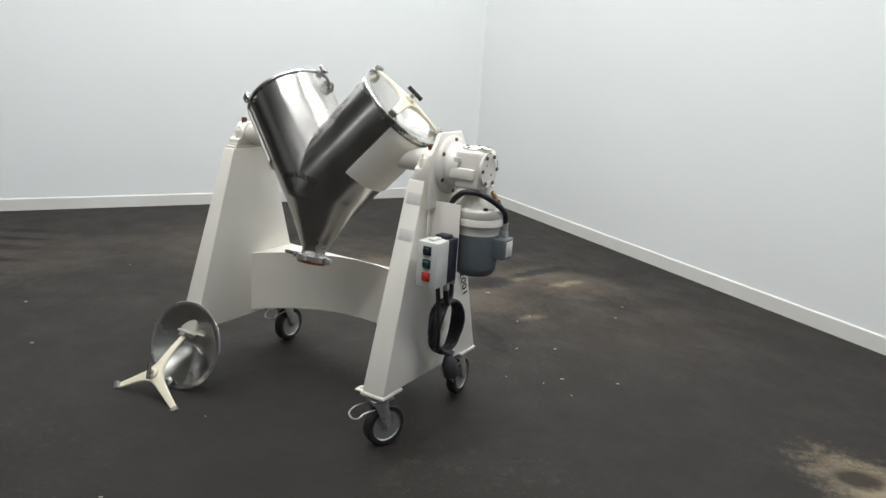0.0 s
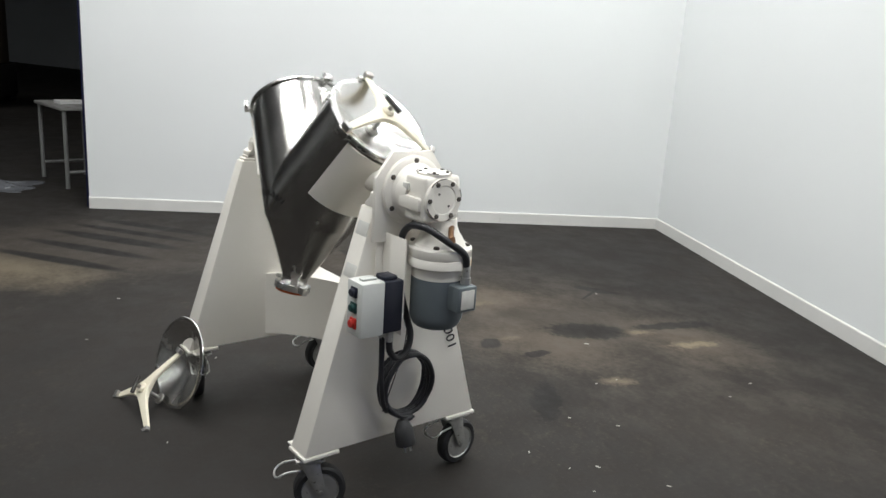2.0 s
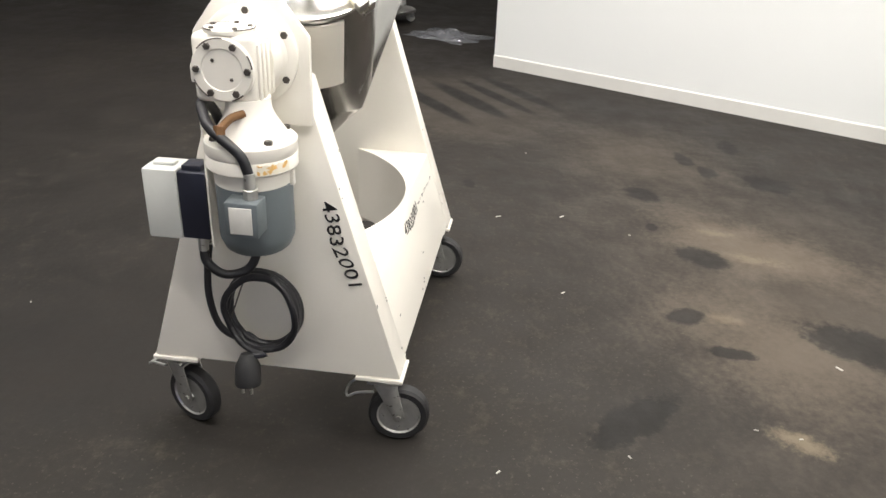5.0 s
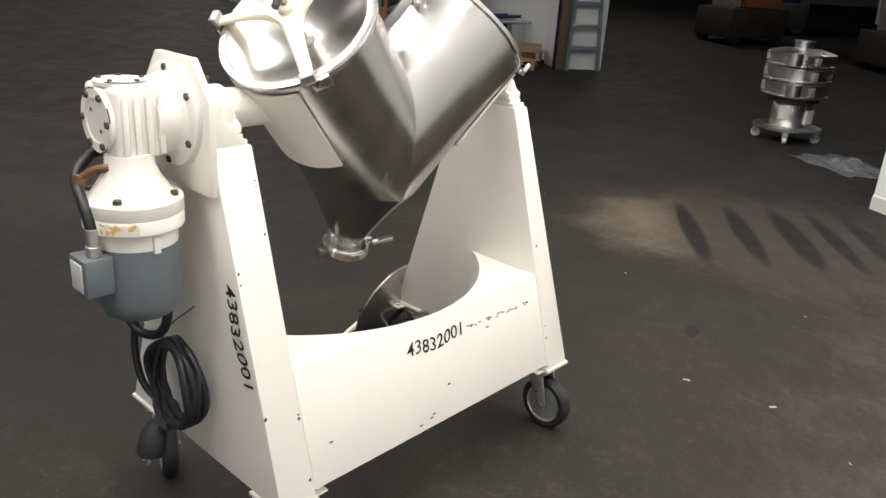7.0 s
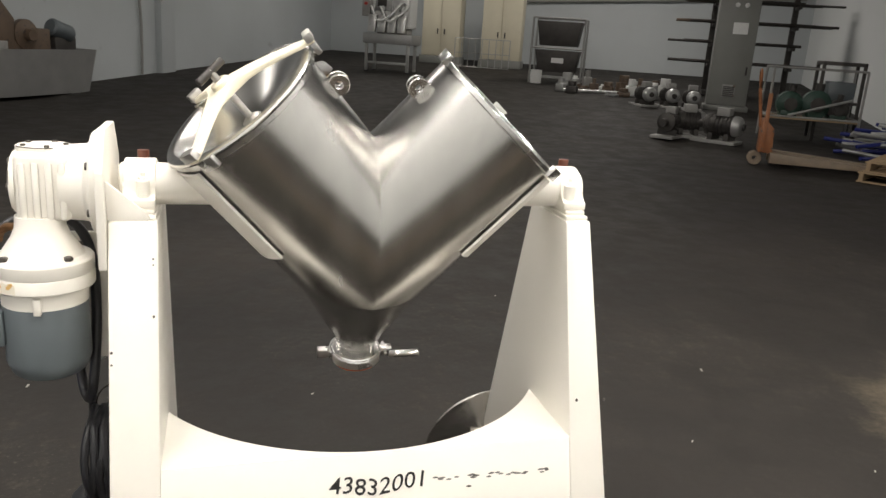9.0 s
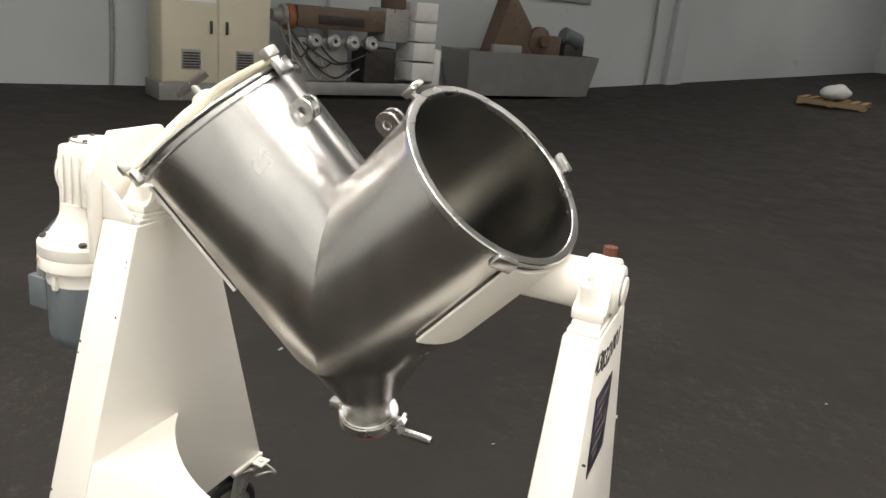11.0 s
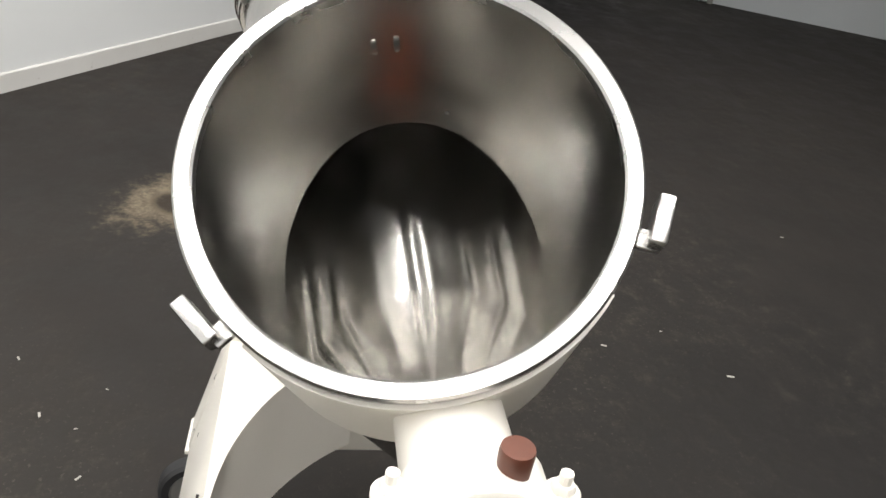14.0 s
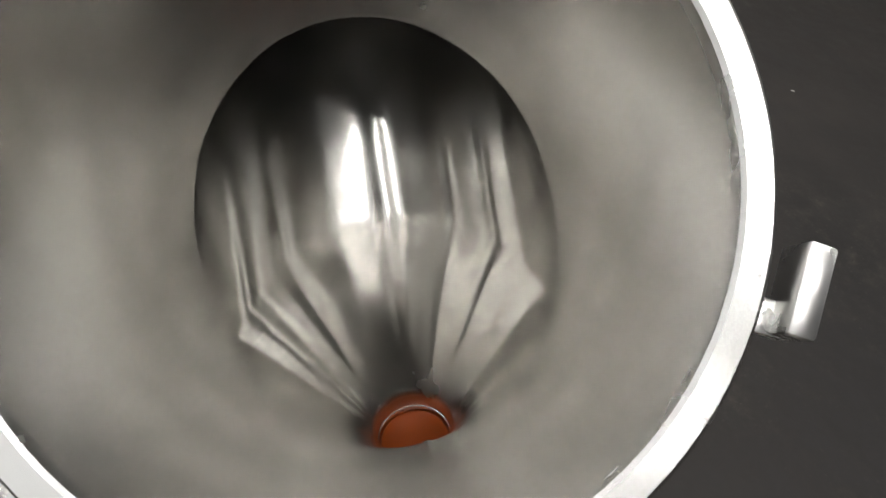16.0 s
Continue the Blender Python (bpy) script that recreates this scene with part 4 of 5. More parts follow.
# ---- control box on its bracket ----
cb = thing("control_box")
cb.parent = root
bm = box(BM(), (-0.662, 0.080, 0.630), (-0.5405, 0.085, 0.928), 0.001)
box(bm, (-0.5455, 0.084, 0.630), (-0.5405, 0.11, 0.928), 0.001)
part("bracket_plate", bm, WHITE, cb)
part("enclosure_base", box(BM(), (-0.664, 0.0855, 0.648), (-0.586, 0.152, 0.808), 0.004), BOXD, cb, "dark back half of the enclosure")
part("enclosure", box(BM(), (-0.667, 0.152, 0.645), (-0.583, 0.232, 0.812), 0.006), BOXG, cb, "light grey starter enclosure")
part("hasp", box(BM(), (-0.64, 0.165, 0.812), (-0.615, 0.215, 0.820), 0.003), BOXG, cb)
part("latch", box(BM(), (-0.65, 0.10, 0.807), (-0.60, 0.145, 0.820), 0.003), BOXD, cb)
for z, mm, nm in ((0.780, BOXD, "selector_switch"), (0.733, GREEN, "start_button"), (0.685, RED, "stop_button")):
    bm = box(BM(), (-0.642, 0.231, z - 0.016), (-0.610, 0.237, z + 0.016), 0.002)
    lathe(bm, [(0, 0), (0.012, 0), (0.012, 0.009), (0.010, 0.011), (0, 0.011)], 20, axis_m((-0.626, 0.236, z), (0, 1, 0)))
    part(nm, bm, mm, cb)
for x in (-0.605, -0.643):
    part("cable_gland", rod(BM(), (x, 0.115, 0.612), (x, 0.115, 0.650), 0.0125, 8), ZINC, cb)
# small tags on the end frame
for z in (0.93, 0.80):
    y = half(z)
    m = frame_m((-0.515, y + 0.0005, z), (1, 0, 0), (0, (HT - HB) / (Z1 - Z0), 1))
    part("maker_plate", box(BM(), (-0.004, -0.022, 0), (0.058, 0.022, 0.0025), 0.001), TAG, root, "small engraved maker plate", m=m)
    bm = BM()
    for k in range(4):
        box(bm, (0.003, 0.013 - 0.009 * k, 0.0025), (0.05 - 0.008 * (k % 2), 0.016 - 0.009 * k, 0.003))
    part("plate_print", bm, CHIP, root, m=m)

# marker writing
SL = (HT - HB) / (Z1 - Z0)
lettering("marking", "43832001", 0.050, frame_m((-XO - 0.0008, -0.132, 0.712), (0, -0.30, -1), (0, -1, 0.30)), INK, root, 0.228)
lettering("marking", "43832001", 0.050, frame_m((-0.112, -half(0.436) + 0.0010, 0.436), (1, 0, 0.0), (0, -SL, 1)), INK, root, 0.205)
bm = BM()
rnd = random.Random(3)
for k in range(5):
    x = 0.122 + 0.055 * k
    z = 0.452 - 0.001 * k
    for q in range(6):
        dx, dz = rnd.uniform(0, 0.05), rnd.uniform(-0.004, 0.004)
        zz = z + dz
        bmesh.ops.create_icosphere(bm, subdivisions=1, radius=0.0052, matrix=Matrix.Translation((x + dx, -half(zz) + 0.002, zz)) @ Matrix.Diagonal((1.4, 0.10, 0.6, 1)))
part("smudged_marking", bm, SMUDGE, root, "row of smudged grey marker strokes")["kind"] = "stuff"
TX = (XT - XO) / (Z1 - Z0)


def outer(z):
    return XO + TX * (z - Z0)


lettering("marking", "43832001", 0.052, frame_m((outer(0.935) + 0.0010, -0.125, 0.935), (0, 1, -0.08), (TX, 0.08, 1)), INK, root, 0.205)
lm_ = frame_m((outer(0.90) + 0.0006, -0.09, 0.90), (0, 1, -0.03), (TX, 0.03, 1))
part("warning_label", box(BM(), (0.01, -0.165, 0), (0.145, -0.015, 0.0012), 0.0004), LABELD, root, "dark printed warning label", m=lm_)
bm = BM()
for k in range(6):
    box(bm, (0.022 + 0.02 * (k % 2), -0.040 - 0.021 * k, 0.0012), (0.125 - 0.03 * (k % 3), -0.032 - 0.021 * k, 0.0016))
part("label_print", bm, SMUDGE, root, m=lm_)

# ---- power cord coiled on the motor end ----
cord = thing("power_cord", Matrix.Translation((0, YC, 0)), "black power cord coiled and tied to the stand", "power cord")
bm = BM()
rnd = random.Random(11)
CY, CZ = 0.012, 0.433
pts = [(-0.605, 0.115, 0.63), (-0.618, 0.122, 0.56), (-0.625, 0.124, 0.48), (-0.620, 0.110, 0.40), (-0.600, 0.082, 0.355)]
for k in range(5 * 18 + 3):
    a = -1.05 - 2 * math.pi * k / 18
    rr = 0.098 + 0.009 * math.sin(k * 0.35) + rnd.uniform(-0.002, 0.002)
    pts.append((-0.572 - 0.009 * (k // 18) - 0.006 * math.sin(k * 0.9), CY + rr * 0.92 * math.cos(a), CZ + rr * 1.05 * math.sin(a)))
pts += [(-0.628, CY + 0.024, 0.318)]
tube(bm, spline(pts, 3), 0.0088, 9)
part("cable", bm, CABLE, cord, "black rubber cable")
bm = lathe(BM(), [(0, 0), (0.016, 0.0), (0.022, 0.012), (0.031, 0.03), (0.033, 0.075), (0.031, 0.082), (0, 0.082)], 20, axis_m((-0.628, CY + 0.026, 0.325), (-0.28, -0.05, -1)))
pl = part("plug", bm, RUBBER, cord, "black rubber plug")
for a in (0, 120, 240):
    dx, dy = 0.013 * math.cos(radians(a)), 0.013 * math.sin(radians(a))
    part("prong", rod(BM(), (-0.650 + dx, CY + 0.022 + dy, 0.248), (-0.655 + dx, CY + 0.021 + dy, 0.228), 0.0035, 8), DULL, pl)
bm = BM()
tube(bm, spline([(-0.548, -0.02, 0.62), (-0.60, 0.03, 0.545), (-0.606, 0.10, 0.36)], 6), 0.0018, 6)
part("tie_wire", bm, DARK, cord)

# ---- loose lid and yoke beside the stand ----
nrm = Vector((-0.10, 0.95, 0.29)).normalized()
zc = (R + 0.011) * math.sqrt(1 - nrm.z ** 2) + 0.002
cen = Vector((0.462, 0.402, zc))
up = (Vector((0, 0, 1)) - nrm * nrm.z).normalized()
loose = thing("vessel_lid", Matrix.Translation(cen), "loose polished stainless lid leaning against the stand", "lid")
lid_dish(loose, frame_m((0, 0, 0), up, nrm.cross(up)))
# the yoke stands on two arms and rests its third on the lid
tl, tb, tt = Vector((0.655, 0.589, 0.012)), Vector((0.318, 0.572, 0.012)), Vector((0.485, 0.415, 0.195))
yn = (tb - tl).cross(tt - tl).normalized()
if yn.y < 0:
    yn = -yn
mid = (tl + tb + tt) / 3
xd = -(tt - mid)
xd = (xd - yn * xd.dot(yn)).normalized()
spare = thing("clamp_yoke", Matrix.Translation(mid), "loose cream painted three armed clamp yoke on the floor", "clamp")
yoke_parts(spare, frame_m((0, 0, 0), xd, yn.cross(xd)) @ Matrix.Translation((0, 0, -0.024)))


# ---- the hall round the booth ----
def gz(u):
    return ground(u)


def put(name, u, v, label, category, group="", turn=0.0):
    return thing(name, uvm(u, v, gz(u), turn), label, category, group)


def cabinet(name, u, v, w, d, h, material, label, doors=2, vents=True, plinth=0.22, turn=0.0, paper=True):
    """A floor cabinet whose front faces local -y, running along local x."""
    t = put(name, u, v, label, "cabinet", turn=turn)
    part("plinth", box(BM(), (-0.05, -0.05, 0), (w + 0.05, d, plinth), 0.01), GREYCAB, t)
    part("carcass", box(BM(), (0, 0, plinth), (w, d, h), 0.01), material, t)
    for k in range(doors):
        x0, x1 = w * k / doors + 0.012, w * (k + 1) / doors - 0.012
        dr = part("door", box(BM(), (x0, -0.022, plinth + 0.02), (x1, -0.001, h - 0.03), 0.005), material, t)
        hx = x1 - 0.10 if k == 0 else x0 + 0.08
        part("handle", box(BM(), (hx, -0.05, plinth + 0.62), (hx + 0.035, -0.0225, plinth + 0.78), 0.008), IRON, dr)
        if vents:
            vx = (x0 + x1) / 2 - 0.12
            vt = part("vent", box(BM(), (vx, -0.030, plinth + 0.17), (vx + 0.25, -0.0225, plinth + 0.42), 0.004), GREYM, dr)
            for q in range(6):
                part("slat", box(BM(), (vx + 0.02, -0.036, plinth + 0.19 + 0.035 * q), (vx + 0.23, -0.0305, plinth + 0.21 + 0.035 * q)), IRON, vt) if q < 6 else None
    if paper:
        part("paper_notice", box(BM(), (w * 0.17, -0.0245, plinth + 1.0), (w * 0.48, -0.0225, plinth + 1.3)), PAPER, t)
        part("plinth_plate", box(BM(), (w * 0.5, -0.058, 0.05), (w * 0.88, -0.0505, plinth - 0.03), 0.002), GALV, t)
        for k in range(4):
            part("switch", box(BM(), (w * 0.62 + 0.06 * k, -0.068, 0.09), (w * 0.62 + 0.06 * k + 0.03, -0.0585, 0.12), 0.002), IRON, t)
    return t


# cabinets: local x runs along +u when turn = 0, front towards -v
cabinet("electrical_cabinet", 2.3, 8.75, 1.42, 0.55, 2.1, BEIGE, "beige two door electrical cabinet with square vents")
cabinet("electrical_cabinet", 21.1, 4.45, 1.15, 0.5, 2.2, BEIGE, "tall beige cabinet against the far wall", vents=False, turn=-90, paper=False)
cabinet("electrical_cabinet", 21.1, 6.25, 1.15, 0.5, 2.2, BEIGE, "tall beige cabinet with black handles by the far wall", vents=False, turn=-90, paper=False)
gc = cabinet("control_cabinet", 15.2, -1.62, 0.76, 0.5, 2.75, GREYCAB, "tall grey control cabinet with dials", 1, True, 0.1, -90, False)
for x in (0.32, 0.5):
    part("dial", lathe(BM(), [(0, 0), (0.045, 0), (0.045, 0.02), (0.038, 0.024), (0, 0.024)], 20, axis_m((x, -0.022, 2.05), (0, -1, 0))), WHITEP, gc)
part("notice", box(BM(), (0.3, -0.026, 1.5), (0.58, -0.0225, 1.72)), PAPER, gc)
part("blue_cloth", box(BM(), (-0.02, -0.03, 2.28), (0.78, 0.1, 2.32), 0.015), MOTOR, gc, "strip of blue cloth tied round it")


def extruder():
    t = put("extruder_machine", 3.95, 8.95, "grey brown plastics extruder on a steel skid", "machine")
    bm = box(BM(), (0, 0, 0.06), (2.75, 0.10, 0.24), 0.01)
    part("skid_rail", bm, GALV, t)
    part("skid_rail", box(BM(), (0, 0.55, 0.06), (2.75, 0.65, 0.24), 0.01), GALV, t)
    for x in (0.25, 2.3):
        part("skid_foot", box(BM(), (x, 0.0, 0.0), (x + 0.16, 0.65, 0.06), 0.005), WOOD, t)
    part("skid_end", box(BM(), (-0.02, 0.0, 0.07), (0.16, 0.65, 0.26), 0.01), BROWN, t)
    part("pedestal", box(BM(), (0.35, 0.12, 0.24), (1.15, 0.55, 0.85), 0.02), GREYM, t)
    part("pedestal", box(BM(), (1.45, 0.12, 0.24), (2.0, 0.55, 0.75), 0.02), IRON, t)
    part("barrel_cover", box(BM(), (0.30, 0.06, 0.98), (1.75, 0.52, 1.28), 0.03), BROWN, t, "brown oily barrel cover")
    part("gear_housing", box(BM(), (1.72, 0.05, 0.85), (2.15, 0.58, 1.34), 0.03), GREYM, t)
    part("hopper_throat", box(BM(), (1.85, 0.1, 1.34), (2.1, 0.45, 1.62), 0.02), BROWN, t)
    part("head_flange", lathe(BM(), [(0, 0), (0.14, 0), (0.15, 0.02), (0.15, 0.08), (0.11, 0.10), (0.08, 0.22), (0, 0.22)], 24, axis_m((0.22, 0.28, 1.12), (-1, 0, 0))), GREYM, t)
    part("heater_band", lathe(BM(), ring_profile(0.10, 0.175, 0, 0.12, 0.01), 24, axis_m((0.32, 0.28, 1.1), (-1, 0, 0)), True), JACK, t)
    part("vent_panel", box(BM(), (0.62, 0.035, 1.05), (1.35, 0.0595, 1.17), 0.004), IRON, t)
    for k in range(4):
        part("blower", lathe(BM(), [(0.035, 0), (0.10, 0), (0.11, 0.02), (0.11, 0.10), (0.08, 0.13), (0.03, 0.13)], 20, axis_m((0.55 + 0.31 * k, 0.10, 0.80), (0, -1, 0.2))), GALV, t)
    rnd = random.Random(8)
    for k in range(9):
        a = (rnd.uniform(0.1, 0.6), rnd.uniform(0.0, 0.3), rnd.uniform(0.8, 1.05))
        b = (rnd.uniform(0.1, 1.6), rnd.uniform(-0.02, 0.3), rnd.uniform(0.35, 0.75))
        m_ = ((a[0] + b[0]) / 2 + rnd.uniform(-0.1, 0.1), -0.04, min(a[2], b[2]) - 0.12)
        part("hose", tube(BM(), spline([a, m_, b], 6), 0.014, 7), GREYM if k % 2 else IRON, t)
    for k in range(4):
        part("panel_door", box(BM(), (2.22, -0.02, 0.30 + 0.30 * k), (2.62, 0.5, 0.57 + 0.30 * k), 0.012), WHITEP, t, "white switchgear door")
    part("end_column", box(BM(), (2.64, 0.02, 0.02), (2.78, 0.5, 0.78), 0.01), WHITEP, t)


extruder()


def trough():
    t = put("steel_trough", 7.35, 9.05, "galvanised steel trough filled with old machine parts", "trough")
    bm = BM()
    L_, W_, H_ = 3.1, 0.8, 0.80
    lo = [(0.12, 0.10), (L_ - 0.12, 0.10), (L_ - 0.12, W_ - 0.1), (0.12, W_ - 0.1)]
    hi = [(0, 0), (L_, 0), (L_, W_), (0, W_)]
    inn = [(0.03, 0.03), (L_ - 0.03, 0.03), (L_ - 0.03, W_ - 0.03), (0.03, W_ - 0.03)]
    a = [bm.verts.new((x, y, 0.06)) for x, y in lo]
    b = [bm.verts.new((x, y, H_)) for x, y in hi]
    c = [bm.verts.new((x, y, H_)) for x, y in inn]
    d = [bm.verts.new((x + (0.03 if x < 1 else -0.03), y, 0.10)) for x, y in lo]
    for p, q in ((a, b), (b, c), (c, d)):
        for k in range(4):
            bm.faces.new([p[k], p[(k + 1) % 4], q[(k + 1) % 4], q[k]])
    bm.faces.new(a)
    bm.faces.new(d)
    part("tank", bm, GALV, t)
    for x in (0.3, 2.6):
        part("foot", box(BM(), (x, 0.12, 0), (x + 0.15, 0.68, 0.06), 0.005), IRON, t)
    bm = prism(BM(), [(0.55, 0.2, 0.5), (0.95, 0.2, 1.72), (1.05, 0.2, 1.75), (1.5, 0.2, 1.25), (1.4, 0.2, 0.5)], (0, 0.35, 0), 0.02)
    p = put("scrap_machine", 7.35, 9.05, "brown angled machine guard lying in the trough", "machine part")
    part("guard_plate", bm, BROWN, p)
    part("roller", lathe(BM(), [(0, 0), (0.22, 0), (0.24, 0.03), (0.24, 0.12), (0.10, 0.15), (0.09, 0.25), (0, 0.25)], 28, axis_m((1.75, 0.35, 1.02), (0, -1, 0))), BROWN, p)
    part("frame_bar", box(BM(), (1.35, 0.25, 0.6), (2.3, 0.5, 1.12), 0.03), BROWN, p)
    part("cover", box(BM(), (0.6, 0.12, 0.70), (1.25, 0.2, 0.92), 0.02), GREYM, p)
    q = put("scrap_motor", 9.75, 9.25, "blue grey motor lying in the trough", "motor")
    part("motor_body", lathe(BM(), [(0, 0), (0.12, 0), (0.15, 0.03), (0.15, 0.4), (0.12, 0.45), (0, 0.45)], 24, axis_m((0, 0.15, 1.12), (0.95, -0.1, -0.3))), MOTOR, q)
    part("base", box(BM(), (0.0, 0.05, 0.55), (0.5, 0.4, 0.95), 0.02), IRON, q)


trough()


def big_door():
    """The roller door in the west wall, scuffed, in its dark frame."""
    t = thing("door_1", uvm(-2.85, 10.03), "white roller door with black scuffs in a dark frame", "door", kind="structure")
    for k in range(6):
        part("door_panel", box(BM(), (0.06, -0.05, 0.02 + 0.55 * k), (2.55, -0.012, 0.56 + 0.55 * k), 0.006), WALL, t)
    for x in (-0.02, 2.56):
        part("door_frame", box(BM(), (x, -0.09, 0), (x + 0.07, -0.011, 3.4), 0.004), GREYCAB, t)
    rnd = random.Random(4)
    bm = BM()
    for k in range(26):
        x, z = rnd.choice((2.2, 2.35, 2.45, 1.8, 0.3, 1.5)) + rnd.uniform(-0.12, 0.12), rnd.uniform(0.06, 0.28) if k < 20 else rnd.uniform(0.3, 0.9)
        bmesh.ops.create_icosphere(bm, subdivisions=1, radius=0.035, matrix=Matrix.Translation((x, -0.05, z)) @ Matrix.Diagonal((rnd.uniform(0.5, 1.6), 0.06, rnd.uniform(0.3, 0.9), 1)))
    part("scuff_marks", bm, CHIP, t)["kind"] = "stuff"


big_door()
for u in (2.0, 13.0):
    o = part("wall_conduit", tube(BM(), spline([(0, 0, 0.02), (0.03, 0, 1.0), (-0.02, 0, 2.0), (0, 0, 5)], 8), 0.03, 8), GREYM)
    o.matrix_world = uvm(u, 9.98, gz(u))
    tagged(o, "grey conduit pipe running up the wall", "pipe", kind="structure")
for u, w in ((13.6, 0.5), (5.2, 0.4)):
    o = part("wall_pier", box(BM(), (0, -0.16, 0), (w, 0, 6), 0.01), FARWALL)
    o.matrix_world = uvm(u, 10.05)
    tagged(o, "pale grey wall pier", "pier", kind="structure")
o = part("wall_rail", box(BM(), (0, -0.06, 1.75), (3.6, 0, 1.84), 0.01), GREYM)
o.matrix_world = uvm(7.4, 10.05)
tagged(o, "grey rail along the wall", "rail", kind="structure")
o = part("wall_pipe", rod(BM(), (0, 0, 0), (0, 9.0, -0.5), 0.04, 10), GREYM)
o.matrix_world = uvm(23.1, -4.4, 3.1)
tagged(o, "grey pipe along the far wall", "pipe", kind="structure")

# pier at the end of the dividing wall, plank and ladder before it
o = part("wall_pier_end", box(BM(), (0, -0.72, 0), (0.5, 0, 6.0), 0.01), WALL)
o.matrix_world = uvm(8.72, -4.52)
tagged(o, "white painted pier at the end of the dividing wall", "pier", kind="structure")
o = thing("wood_plank", uvm(8.66, -4.52), "rough brown plank standing against the pier", "plank")
part("board", box(BM(), (-0.03, -0.1, 0), (0.03, 0.06, 1.75), 0.006), BROWN, o)
o = thing("blue_post", uvm(8.72, -4.50), "dark blue steel post on the pier", "post")
part("post", box(BM(), (-0.06, -0.02, 0.0), (-0.035, 0.08, 5.5), 0.004), NAVY, o)
part("tag", box(BM(), (-0.068, 0.0, 1.3), (-0.0605, 0.06, 1.42), 0.002), JACK, o)


def ladder():
    t = thing("step_ladder", uvm(8.60, -4.85), "folded blue grey fibreglass step ladder with yellow top", "ladder")
    for s in (-1, 1):
        bm = prism(BM(), [(-0.06, s * 0.25 - 0.02, 0), (-0.06, s * 0.25 + 0.02, 0), (0.03, s * 0.15 + 0.02, 2.1), (0.03, s * 0.15 - 0.02, 2.1)], (0.06, 0, 0), 0.003)
        part("side_rail", bm, TEAL, t)
    for k in range(6):
        z = 0.30 + 0.31 * k
        w = 0.25 - 0.10 * z / 2.1
        part("step", box(BM(), (-0.07 + 0.04 * z, -w, z), (0.03 + 0.04 * z, w, z + 0.05), 0.004), GALV if k % 2 else TEAL, t)
    part("top_cap", box(BM(), (-0.02, -0.2, 2.1), (0.1, 0.2, 2.16), 0.01), YELLOW, t)


ladder()


def pallet(u, v, z, turn, label, group="wooden pallets"):
    t = thing("pallet", uvm(u, v, gz(u) + z, turn), label, "pallet", group)
    for x in (-0.5, -0.03, 0.44):
        part("stringer", box(BM(), (x, -0.6, 0.02), (x + 0.05, 0.6, 0.11), 0.002), WOOD, t)
    for k in range(7):
        y = -0.6 + 0.185 * k
        part("deck_board", box(BM(), (-0.51, y, 0.111), (0.51, y + 0.09, 0.13), 0.002), WOOD, t)
    for k in range(3):
        y = -0.6 + 0.555 * k
        part("bottom_board", box(BM(), (-0.51, y, 0.0), (0.51, y + 0.09, 0.019), 0.002), WOOD, t)
    return t


pallet(9.15, -3.85, 0.0, 62, "weathered wooden pallet at the bottom of a stack")
pallet(9.17, -3.88, 0.132, 66, "weathered wooden pallet on top of a stack")
pallet(14.6, 6.6, 0.0, 20, "wooden pallet with white sacks")
sk = put("white_sack", 14.6, 6.6, "heap of white crumpled sacks on a pallet", "sack")
bm = BM()
rnd = random.Random(21)
for k in range(3):
    r_ = bmesh.ops.create_icosphere(bm, subdivisions=3, radius=0.3, matrix=Matrix.Translation((-0.25 + 0.25 * k, 0.1 * (k - 1), 0.26)) @ Matrix.Diagonal((1.1, 0.8, 0.45, 1)))
    for v in r_["verts"]:
        v.co += v.co.normalized() * 0.05 * noise.noise(v.co * 6)
part("sack", bm, WHITEP, sk)


def pallet_jack():
    t = put("pallet_jack", 9.5, -2.0, "worn orange hand pallet jack with its forks in a pallet", "pallet jack", turn=-93)
    # local x runs along the forks
    for y in (-0.26, 0.10):
        bm = prism(BM(), [(0.15, y, 0.06), (0.15, y, 0.20), (1.45, y, 0.12), (1.5, y, 0.07)], (0, 0.16, 0), 0.006)
        part("fork", bm, JACKF, t)
        part("load_roller", rod(BM(), (1.3, y + 0.03, 0.04), (1.3, y + 0.13, 0.04), 0.04, 14), RUBBER, t)
    bm = prism(BM(), [(0.0, -0.2, 0.18), (0.18, -0.2, 0.18), (0.16, -0.2, 0.5), (0.04, -0.2, 0.62), (0.0, -0.2, 0.6)], (0, 0.40, 0), 0.015)
    part("pump_body", bm, JACK, t)
    for y in (-0.09, 0.03):
        part("steer_wheel", lathe(BM(), ring_profile(0.03, 0.09, 0, 0.05, 0.008), 24, axis_m((-0.02, y, 0.09), (0, 1, 0)), True), JACKF, t)
    bm = tube(BM(), [(0.0, 0, 0.5), (-0.08, 0, 1.0)], 0.022, 10)
    part("handle_shaft", bm, JACK, t)
    bm = tube(BM(), spline([(-0.08, 0, 1.0), (-0.09, -0.12, 1.08), (-0.10, -0.13, 1.2), (-0.10, 0, 1.24), (-0.10, 0.13, 1.2), (-0.09, 0.12, 1.08), (-0.08, 0, 1.0)], 5), 0.014, 8)
    part("handle_loop", bm, JACK, t)
    part("side_post", box(BM(), (0.02, -0.24, 0.2), (0.07, -0.2, 0.95), 0.006), JACK, t)


pallet_jack()


